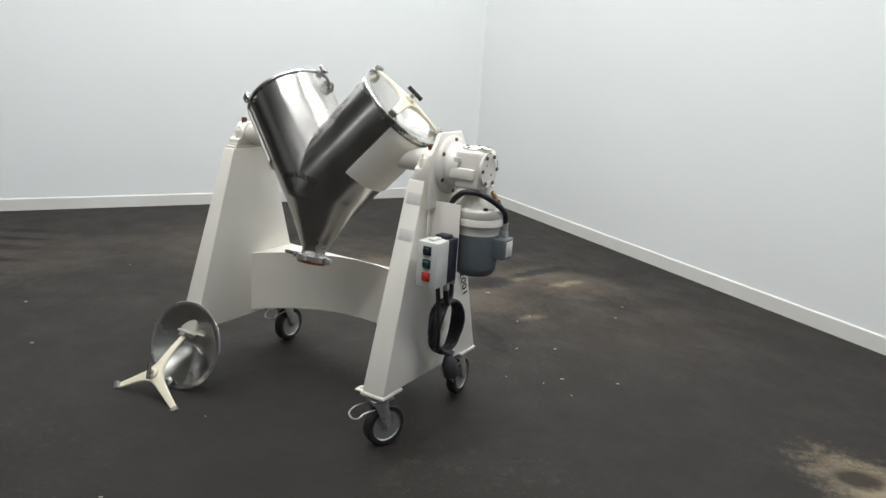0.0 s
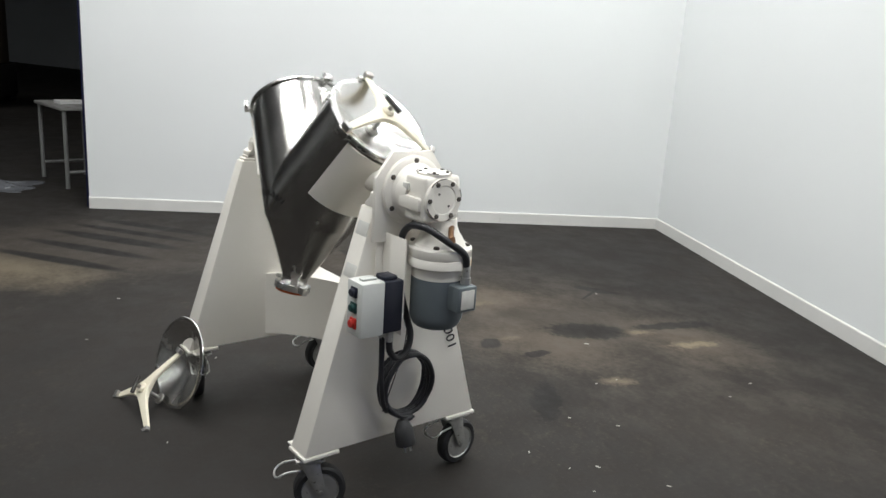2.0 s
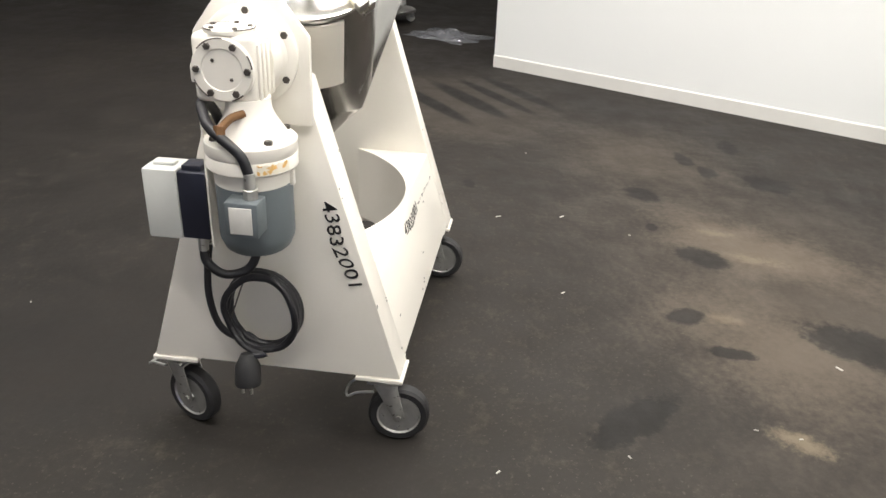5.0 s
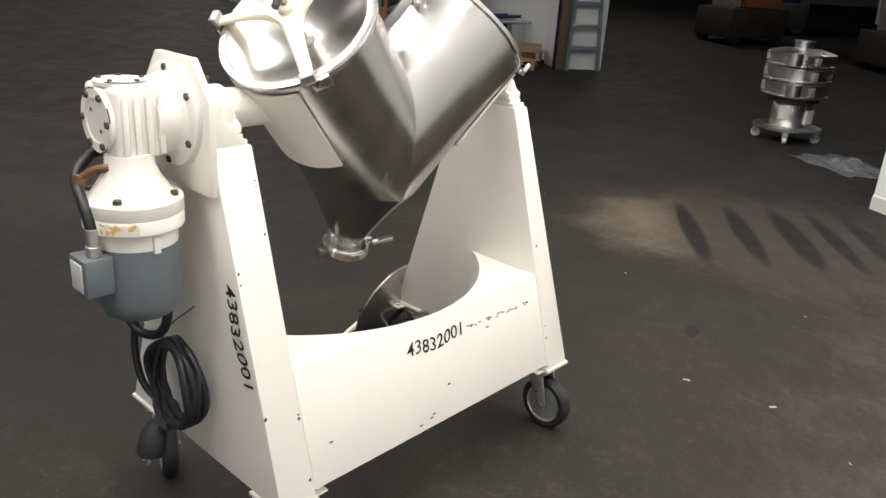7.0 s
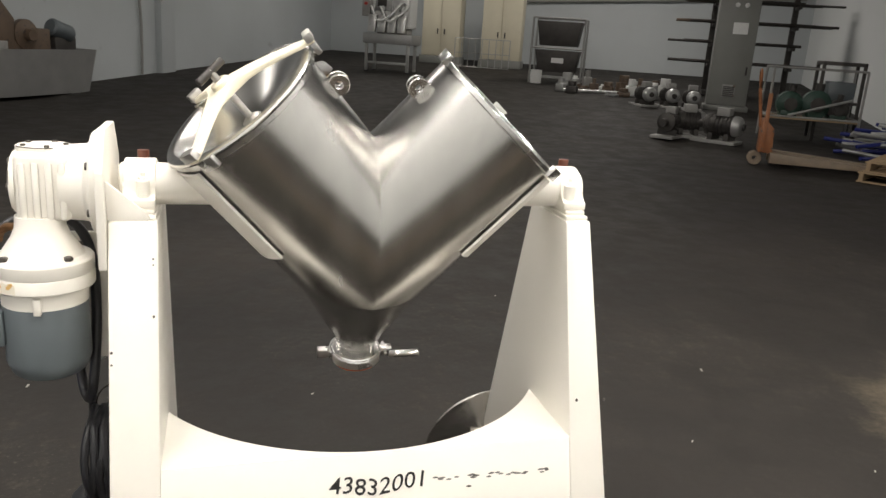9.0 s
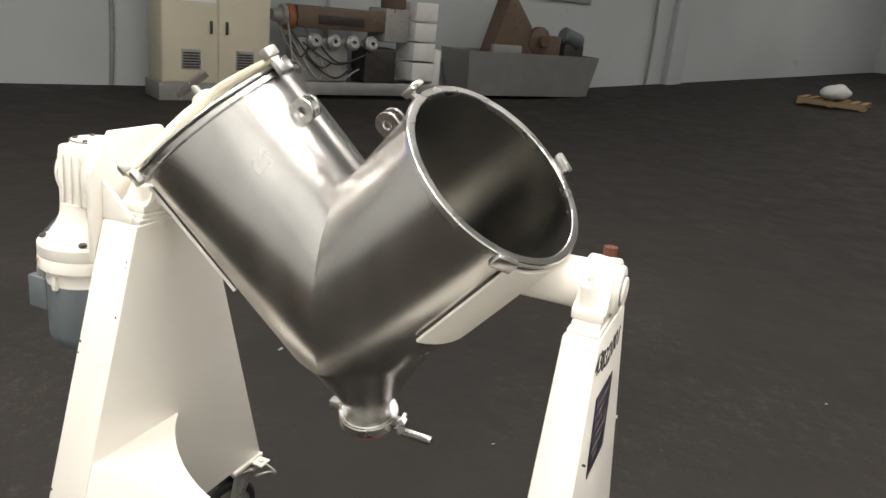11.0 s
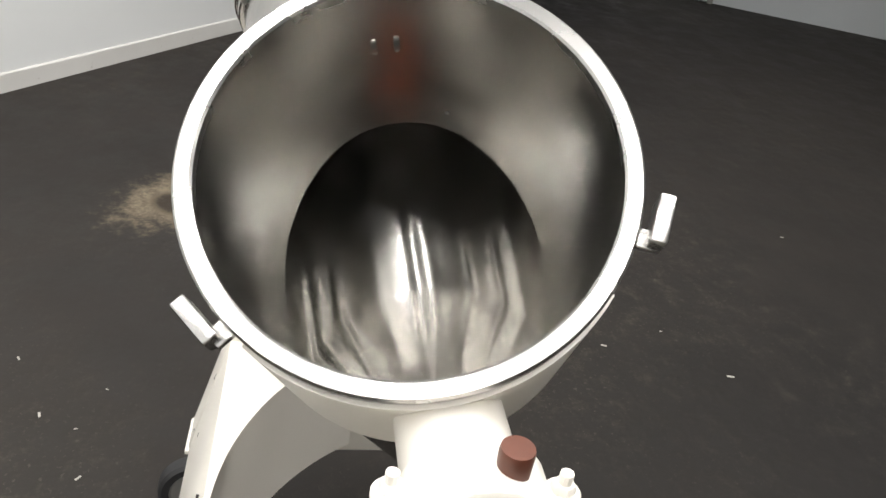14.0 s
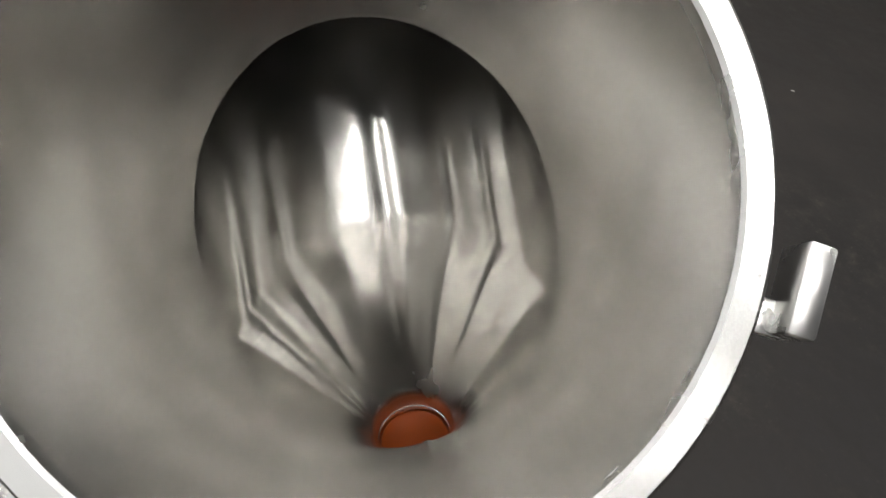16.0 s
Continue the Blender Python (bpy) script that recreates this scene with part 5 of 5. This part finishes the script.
def motor_unit(u, v, turn, s, label):
    t = put("gear_motor", u, v, label, "motor", "loose gear motors", turn)
    part("body", lathe(BM(), [(0, 0), (0.10, 0), (0.12, 0.02), (0.12, 0.30), (0.13, 0.31), (0.13, 0.36), (0.06, 0.40), (0.05, 0.5), (0, 0.5)], 24, axis_m((0, 0, 0.22), (1, 0, 0))), IRON, t)
    for k in range(5):
        part("fin", lathe(BM(), ring_profile(0.115, 0.135, 0.05 + 0.045 * k, 0.06 + 0.045 * k, 0.002), 24, axis_m((0, 0, 0.22), (1, 0, 0)), True), IRON, t)
    part("fan_cover", lathe(BM(), [(0.0, -0.07), (0.05, -0.075), (0.10, -0.06), (0.125, -0.02), (0.125, 0.03), (0.11, 0.03)], 24, axis_m((0, 0, 0.22), (1, 0, 0))), GALV, t, "pale fan cover")
    part("hub", lathe(BM(), [(0, -0.1), (0.04, -0.1), (0.045, -0.078), (0, -0.078)], 16, axis_m((0, 0, 0.22), (1, 0, 0))), IRON, t)
    part("terminal_box", box(BM(), (0.08, -0.07, 0.33), (0.24, 0.07, 0.43), 0.008), GREYM, t)
    for x in (0.04, 0.24):
        part("foot", box(BM(), (x, -0.13, 0.04), (x + 0.06, 0.13, 0.12), 0.005), IRON, t)
    part("base_beam", box(BM(), (-0.05, -0.16, 0), (0.5, 0.16, 0.04), 0.004), GREYM, t)
    t.matrix_world = t.matrix_world @ Matrix.Scale(s, 4)


motor_unit(10.95, -1.85, 65, 1.25, "dark oily gear motor with pale fan cover on the floor")
motor_unit(11.3, -1.35, 100, 1.2, "dark finned gear motor on a low steel base")
motor_unit(11.25, -0.95, 160, 1.1, "dark gear motor lying beside another")
for k, (u, v) in enumerate(((14.7, -1.35), (14.8, -0.95), (14.75, -0.5))):
    motor_unit(u, v, 10 + 8 * k, 1.15, "dark electric motor with pale round fan cover")


def frame_cart():
    t = put("frame_cart", 11.7, -2.35, "grey steel frame cart loaded with machine parts", "cart", turn=-88)
    L_, W_, H_ = 1.35, 0.7, 1.15
    for x in (0, L_):
        for y in (0, W_):
            part("post", rod(BM(), (x, y, 0.0), (x, y, H_), 0.02, 8), GREYM, t)
    for z in (0.4, H_):
        for y in (0, W_):
            part("rail", rod(BM(), (0, y, z), (L_, y, z), 0.017, 8), GREYM, t)
        for x in (0, L_):
            part("rail", rod(BM(), (x, 0, z), (x, W_, z), 0.017, 8), GREYM, t)
    part("deck", box(BM(), (0, 0, 0.36), (L_, W_, 0.385)), WOOD, t)
    part("crossbar", rod(BM(), (0.3, -0.02, 0.42), (1.2, -0.02, 0.72), 0.02, 8), GALV, t)
    for k, (x, r_) in enumerate(((0.35, 0.2), (0.75, 0.22), (1.08, 0.16))):
        p = put("green_pump", 11.7, -2.35, "dark green pump on the cart", "pump", "pumps on the cart", -88)
        part("casing", lathe(BM(), [(0, 0), (r_ * 0.6, 0), (r_, 0.05), (r_, 0.2), (r_ * 0.5, 0.28), (r_ * 0.4, 0.4), (0, 0.4)], 20, axis_m((x, 0.2, 0.385 + r_), (0, 1, 0.0))), MGREEN if k < 2 else IRON, p)
        part("base", box(BM(), (x - 0.12, 0.2, 0.386), (x + 0.12, 0.55, 0.386 + r_ * 0.5), 0.01), MGREEN, p)
        part("outlet", rod(BM(), (x, 0.33, 0.385 + r_), (x + 0.03, 0.33, 0.385 + 2.5 * r_), r_ * 0.3, 14), IRON, p)
        part("front_cover", lathe(BM(), [(0, 0), (r_ * 0.45, 0), (r_ * 0.5, 0.03), (r_ * 0.5, 0.05), (0, 0.05)], 18, axis_m((x, 0.1995, 0.385 + r_), (0, -1, 0))), IRON, p)


frame_cart()
st = put("steel_stand", 12.1, -3.75, "black square steel stand with blue box", "stand")
for x in (0, 0.5):
    for y in (0, 0.6):
        part("leg", box(BM(), (x, y, 0), (x + 0.05, y + 0.05, 1.25), 0.004), IRON, st)
part("top_frame", box(BM(), (0, 0, 1.2), (0.55, 0.65, 1.26), 0.006), IRON, st)
part("shelf", box(BM(), (0.02, 0.02, 0.6), (0.53, 0.63, 0.64), 0.004), IRON, st)
part("blue_box", box(BM(), (0.08, 0.1, 0.64), (0.45, 0.5, 0.95), 0.02), MOTOR, st)
rnd = random.Random(31)
for k in range(38):
    a = rnd.uniform(-0.6, 0.6) + 1.5
    L_ = rnd.uniform(0.5, 1.1)
    c = uv(10.75 + rnd.uniform(-0.55, 0.55), -4.1 + rnd.uniform(-0.35, 0.5))
    z = gz(10.7) + 0.03 + 0.0125 * k
    t = thing("scaffold_bar", Matrix.Translation((c.x, c.y, z)) @ Matrix.Rotation(ANG + a, 4, "Z") @ Matrix.Rotation(rnd.uniform(-0.12, 0.12), 4, "Y"),
              "blue and zinc steel bar in a loose heap", "bar", "heap of bars")
    part("bar", rod(BM(), (-L_ / 2, 0, 0), (L_ / 2, 0, 0), 0.028, 10), BLUE if k % 2 else GALV, t)
    if k % 3 == 0:
        part("coupler", rod(BM(), (-L_ / 2, 0, 0), (-L_ / 2 + 0.08, 0, 0), 0.05, 10), WHITEP, t)


def rack():
    t = put("cantilever_rack", 18.3, -1.2, "dark cantilever rack holding long pipes", "rack", turn=-90)
    for x in (0.45, 1.35, 2.2):
        part("upright", box(BM(), (x, -0.06, 0), (x + 0.12, 0.06, 2.6), 0.005), IRON, t)
        part("foot", box(BM(), (x, -0.6, 0), (x + 0.12, 0.3, 0.1), 0.005), IRON, t)
        for z in (0.65, 1.1, 1.55, 2.0, 2.4):
            part("arm", box(BM(), (x + 0.02, -0.6, z), (x + 0.1, -0.0605, z + 0.07), 0.004), IRON, t)
    rnd = random.Random(2)
    for z in (0.72, 1.17, 1.62, 2.07, 2.47):
        for k in range(6):
            p = put("stored_pipe", 18.3, -1.2, "long dark steel pipe lying on the rack", "pipe", "pipes on the rack", -90)
            x0, r_ = rnd.uniform(-0.5, 0.5), rnd.uniform(0.02, 0.04)
            part("pipe", rod(BM(), (x0, -0.12 - 0.085 * k, z + r_ - 0.001), (x0 + rnd.uniform(1.7, 2.9), -0.12 - 0.085 * k, z + r_ - 0.001), r_, 10), BROWN if k % 3 == 0 else IRON, p)


rack()


def cage():
    t = put("bin_stand", 17.8, 2.45, "steel frame stand holding dark bins", "stand", turn=-90)
    W_, D_, H_ = 1.25, 0.7, 1.55
    for x in (0, W_):
        for y in (0, D_):
            part("post", rod(BM(), (x, y, 0), (x, y, H_), 0.025, 8), GALV, t)
    for z in (0.15, 0.85, H_):
        part("rail", rod(BM(), (0, 0, z), (W_, 0, z), 0.022, 8), GALV, t)
        part("rail", rod(BM(), (0, D_, z), (W_, D_, z), 0.022, 8), GALV, t)
    for n, z0, z1 in (("upper_bin", 0.9, 1.48), ("lower_bin", 0.28, 0.8)):
        part(n, prism(BM(), [(0.18, 0.06, z0), (W_ - 0.18, 0.06, z0), (W_ - 0.08, 0.06, z1), (0.08, 0.06, z1)], (0, D_ - 0.1, 0), 0.01), IRON, t)
    part("white_drum", lathe(BM(), [(0, 0.1), (0.13, 0.1), (0.14, 0.2), (0.14, 0.42), (0, 0.42)], 18, Matrix.Translation((0.2, -0.2, -0.1))), WHITEP, t)
    part("notice", box(BM(), (0.5, 0.045, 0.5), (0.8, 0.0585, 0.62)), PAPER, t)


cage()


def packing_machine():
    t = put("packing_machine", 17.4, 6.7, "pale stainless machine on tubular legs", "machine", turn=-90)
    for x in (0.05, 1.15):
        for y in (0.05, 0.65):
            part("leg", box(BM(), (x, y, 0.03), (x + 0.07, y + 0.07, 0.75), 0.005), GALV, t)
            part("foot", rod(BM(), (x + 0.035, y + 0.035, 0), (x + 0.035, y + 0.035, 0.03), 0.05, 14), RUBBER, t)
    part("stretcher", box(BM(), (0.12, 0.07, 0.2), (1.15, 0.11, 0.26), 0.004), GALV, t)
    part("lower_tray", box(BM(), (0, 0, 0.7), (1.3, 0.8, 0.95), 0.02), GALV, t)
    part("upper_body", box(BM(), (0.2, 0.12, 1.1), (1.2, 0.7, 1.95), 0.03), WHITEP, t)
    part("neck", box(BM(), (0.3, 0.2, 0.95), (1.1, 0.65, 1.1), 0.01), GREYM, t)
    part("front_cover", box(BM(), (0.28, 0.09, 1.5), (0.72, 0.1195, 1.88), 0.008), GALV, t)
    part("front_cover", box(BM(), (0.76, 0.09, 1.5), (1.14, 0.1195, 1.88), 0.008), BRIGHT, t)
    part("window", box(BM(), (0.34, 0.08, 1.6), (0.58, 0.0895, 1.8), 0.004), IRON, t)
    for k in range(4):
        x = 0.14 + 0.26 * k
        part("chute", prism(BM(), [(x, -0.06, 0.98), (x + 0.20, -0.06, 0.98), (x + 0.22, 0.0, 1.4), (x, 0.0, 1.4)], (0, 0.1, 0.0), 0.006), BRIGHT, t)
        part("nozzle", lathe(BM(), [(0, 0), (0.04, 0), (0.05, 0.03), (0.05, 0.16), (0.03, 0.2), (0, 0.2)], 16, Matrix.Translation((x + 0.1, 0.03, 1.42))), GALV, t)
    for q in (0, 0.25):
        part("hose", tube(BM(), spline([(0.2 + q, -0.02, 1.6), (0.45 + q, -0.12, 1.25), (0.75 + q, -0.10, 1.4), (1.0 + q, 0.0, 1.7)], 8), 0.025, 8), WHITEP, t)
    part("hopper", lathe(BM(), [(0.08, 0), (0.09, 0), (0.24, 0.3), (0.24, 0.36), (0.225, 0.36), (0.22, 0.3)], 24, Matrix.Translation((0.7, 0.4, 1.94))), BRIGHT, t)
    part("control_box", box(BM(), (-0.06, 0.05, 1.35), (0.16, 0.3, 1.75), 0.01), GREYM, t)
    part("red_button", lathe(BM(), [(0, 0), (0.04, 0), (0.04, 0.04), (0, 0.04)], 14, axis_m((0.05, 0.049, 1.65), (0, -1, 0))), RED, t)


packing_machine()
bk = put("wire_basket", 20.6, 3.5, "galvanised wire basket before the cabinets", "basket", turn=90)
for k in range(9):
    part("wire", rod(BM(), (0.2 * k, 0, 0), (0.2 * k, 0, 0.8), 0.012, 6), GALV, bk)
for z in (0.02, 0.4, 0.8):
    part("wire", rod(BM(), (0, 0, z), (1.6, 0, z), 0.012, 6), GALV, bk)
rnd = random.Random(77)
for k in range(26):
    u, v = 16.6 + rnd.uniform(-0.5, 1.2), 1.0 + rnd.uniform(-1.9, 0.6)
    t = put("machine_part", u, v, "small oily machine part on the floor", "machine part", "loose machine parts", rnd.uniform(0, 180))
    w, d, h = rnd.uniform(0.1, 0.32), rnd.uniform(0.1, 0.25), rnd.uniform(0.1, 0.4)
    mm = rnd.choice((BROWN, IRON, GREYM, GALV, WHITEP, BROWN))
    part("casting", box(BM(), (-w / 2, -d / 2, 0), (w / 2, d / 2, h * 0.6), 0.02), mm, t)
    part("flange", rod(BM(), (0, 0, h * 0.6), (0, 0, h), w * 0.35, 14), mm, t)
t = put("floor_pipe", 16.2, 1.4, "pale pipe lying on the floor", "pipe", turn=-70)
part("pipe", rod(BM(), (0, 0, 0.05), (1.3, 0, 0.05), 0.045, 12), GALV, t)


def sifter():
    t = put("vibratory_sifter", 4.13, -4.83, "round stainless vibratory sifter with side spouts on casters", "sifter", turn=20)
    part("base_ring", lathe(BM(), ring_profile(0.10, 0.32, 0.13, 0.165, 0.01), 40, None, True), BRIGHT, t)
    for k in range(4):
        a = radians(90 * k + 30)
        c, d = Vector((0.27 * math.cos(a), 0.27 * math.sin(a), 0)), Vector((-math.sin(a), math.cos(a), 0))
        w = part("caster", rod(BM(), c + d * 0.018 + Vector((0, 0, 0.045)), c - d * 0.018 + Vector((0, 0, 0.045)), 0.045, 18), WHITEP, t)
        part("fork", box(BM(), (-0.008, -0.026, 0.05), (0.035, 0.026, 0.13), 0.004, Matrix.Translation(c) @ Matrix.Rotation(a, 4, "Z")), GALV, w)
    part("motor_drum", lathe(BM(), [(0, 0.165), (0.16, 0.165), (0.17, 0.19), (0.17, 0.40), (0.15, 0.44), (0, 0.44)], 32), BRIGHT, t)
    part("notice", box(BM(), (-0.190, -0.10, 0.21), (-0.172, 0.03, 0.36), 0.002), PAPER, t)
    part("notice", box(BM(), (-0.10, 0.148, 0.25), (0.02, 0.172, 0.38), 0.002), PAPER, t)
    part("red_label", box(BM(), (-0.178, -0.07, 0.37), (-0.160, 0.03, 0.42), 0.002), JACK, t)
    part("guard_box", box(BM(), (0.02, -0.22, 0.2), (0.14, -0.12, 0.4), 0.006), IRON, t)
    part("spring_belt", lathe(BM(), ring_profile(0.14, 0.24, 0.44, 0.50, 0.01), 32, None, True), IRON, t)
    for nm, z0, z1 in (("lower_deck", 0.50, 0.66), ("middle_deck", 0.665, 0.82), ("upper_deck", 0.825, 0.97)):
        dk = part(nm, lathe(BM(), [(0, z0), (0.29, z0), (0.305, z0 + 0.006), (0.305, z0 + 0.018), (0.275, z0 + 0.022), (0.275, z1 - 0.022), (0.305, z1 - 0.018), (0.305, z1 - 0.006), (0.29, z1), (0, z1)], 48), BRIGHT, t, "bright stainless sieve deck")
        for a in (20, 150, 235, 300):
            part("clamp", box(BM(), (0.272, -0.022, z0 + 0.03), (0.312, 0.022, z1 - 0.03), 0.005, Matrix.Rotation(radians(a), 4, "Z")), GALV, dk)
    part("lid", lathe(BM(), [(0.29, 0.97), (0.2, 1.0), (0.085, 1.01), (0.085, 1.07), (0.095, 1.075), (0.095, 1.09), (0.0, 1.09)], 40), BRIGHT, t)
    part("view_port", rod(BM(), (-0.26, -0.09, 0.74), (-0.30, -0.10, 0.74), 0.045, 18), IRON, t)
    for z, ang in ((0.60, 118), (0.92, 112), (0.60, -72), (0.78, -60)):
        a = radians(ang)
        d = Vector((math.cos(a), math.sin(a), 0))
        sp = part("spout", rod(BM(), d * 0.25 + Vector((0, 0, z)), d * 0.41 + Vector((0, 0, z)), 0.045, 16), BRIGHT, t)
        part("spout_mouth", rod(BM(), d * 0.42 + Vector((0, 0, z - 0.065)), d * 0.42 + Vector((0, 0, z + 0.065)), 0.068, 20), BRIGHT, sp)

    t.matrix_world = t.matrix_world @ Matrix.Diagonal((0.97, 0.97, 0.84, 1))


sifter()


def film_sheet(u, v, w, d):
    t = put("plastic_film", u, v, "crumpled clear plastic film lying on the floor", "plastic film")
    bm = BM()
    n = 26
    g = {}
    for i in range(n):
        for j in range(n):
            x, y = (i / (n - 1) - 0.5), (j / (n - 1) - 0.5)
            e = max(0, 1 - (x * x + y * y) * 4.2)
            z = 0.004 + 0.10 * e * abs(noise.noise(Vector((x * 5, y * 5, 3)))) + 0.03 * e * noise.noise(Vector((x * 14, y * 14, 1)))
            g[i, j] = bm.verts.new((x * w * (1 + 0.2 * noise.noise(Vector((y * 4, 0, 0)))), y * d * (1 + 0.25 * noise.noise(Vector((x * 4, 5, 0)))), max(0.003, z)))
    for i in range(n - 1):
        for j in range(n - 1):
            bm.faces.new([g[i, j], g[i + 1, j], g[i + 1, j + 1], g[i, j + 1]])
    ob = part("film", bm, PLASTIC, t)
    so = ob.modifiers.new("thickness", "SOLIDIFY")
    so.thickness = 0.002


film_sheet(3.15, -4.65, 0.75, 0.55)


def work_table():
    t = put("work_table", 2.47, -4.64, "grey tubular work table with papers on it", "table", turn=-144)
    W_, D_, H_ = 0.4, 0.7, 0.75
    for x in (0, W_):
        for y in (0, D_):
            part("leg", rod(BM(), (x, y, 0), (x, y, H_ - 0.03), 0.02, 10), GALV, t)
    part("tabletop", box(BM(), (-0.04, -0.04, H_ - 0.03), (W_ + 0.04, D_ + 0.04, H_), 0.006), GREYM, t)
    for y in (0, D_):
        part("stretcher", rod(BM(), (0, y, 0.15), (W_, y, 0.15), 0.015, 8), GALV, t)
    p = thing("paper_stack", uvm(2.51, -5.04, H_ + 0.001, -144), "stack of white papers on the table", "papers")
    part("sheets", box(BM(), (-0.15, -0.1, 0), (0.15, 0.1, 0.03), 0.002), PAPER, p)


work_table()


def dim_machine(u, v, turn, material, label, h=1.9):
    t = put("stored_machine", u, v, label, "machine", "stored machines", turn)
    part("base", box(BM(), (-0.8, -0.5, 0.12), (0.8, 0.5, 0.7), 0.03), IRON, t)
    part("body", box(BM(), (-0.6, -0.45, 0.7), (0.35, 0.45, h), 0.06), material, t)
    part("column", box(BM(), (0.4, -0.3, 0.7), (0.62, 0.3, h * 1.15), 0.03), GREYM, t)
    part("window", box(BM(), (-0.45, -0.47, 0.95), (0.2, -0.4505, h - 0.2), 0.01), IRON, t)
    for x in (-0.6, 0.6):
        for y in (-0.42, 0.42):
            part("wheel", rod(BM(), (x, y - 0.06, 0.15), (x, y + 0.06, 0.15), 0.15, 18), RUBBER, t)
    part("pipe", tube(BM(), spline([(0.3, -0.4, h), (0.5, -0.45, h + 0.2), (0.7, -0.3, h), (0.7, -0.2, 0.8)], 6), 0.03, 8), GALV, t)


dim_machine(12.4, -10.3, 100, JACK, "dim orange machine standing in the unlit part of the hall")
dim_machine(9.4, -11.8, 80, MGREEN, "dark green machine standing in the unlit part of the hall")
dim_machine(14.5, -12.6, 60, BLUE, "blue machine standing in the unlit part of the hall")
dim_machine(6.2, -9.6, 110, GALV, "grey steel machine standing in the unlit part of the hall", 1.3)
dim_machine(6.6, -12.4, 95, JACKF, "tan machine standing in the unlit part of the hall", 2.4)
dim_machine(3.4, -11.0, 90, GREYM, "grey machine standing in the unlit part of the hall", 1.6)

# pale flecks of debris on the floor
rnd = random.Random(55)
spots = [(-0.462, -0.924), (-0.664, -1.981), (-0.906, -0.58), (-0.80, -0.72), (-0.62, -1.05), (-0.3, -1.42), (-0.28, -1.3), (0.1, -1.65), (-0.7, -1.75), (1.05, -1.05), (0.45, -0.75), (1.2, -0.75), (-0.75, -0.62), (2.1, -0.55), (1.35, 0.55), (1.9, 0.25), (-1.45, 0.65), (-1.2, 0.95), (-1.3, 1.2), (-1.05, 1.35)]
for k in range(14):
    spots.append((rnd.uniform(-2.6, 2.6), rnd.uniform(-2.6, 2.4)))
for x, y in spots:
    if abs(x) < 0.75 and abs(y) < 0.5:
        continue
    t = thing("debris_fleck", Matrix.Translation((x, y, 0)) @ Matrix.Rotation(rnd.uniform(0, 3), 4, "Z"), "pale chip of debris on the floor", "debris", "debris on the floor")
    k = rnd.choice((0.3, 0.4, 0.5, 0.6, 0.8))
    part("chip", box(BM(), (-0.016 * k, -0.005 * k, 0.0), (0.016 * k, 0.005 * k, 0.003), 0.0008, None, 1), FLECK, t)
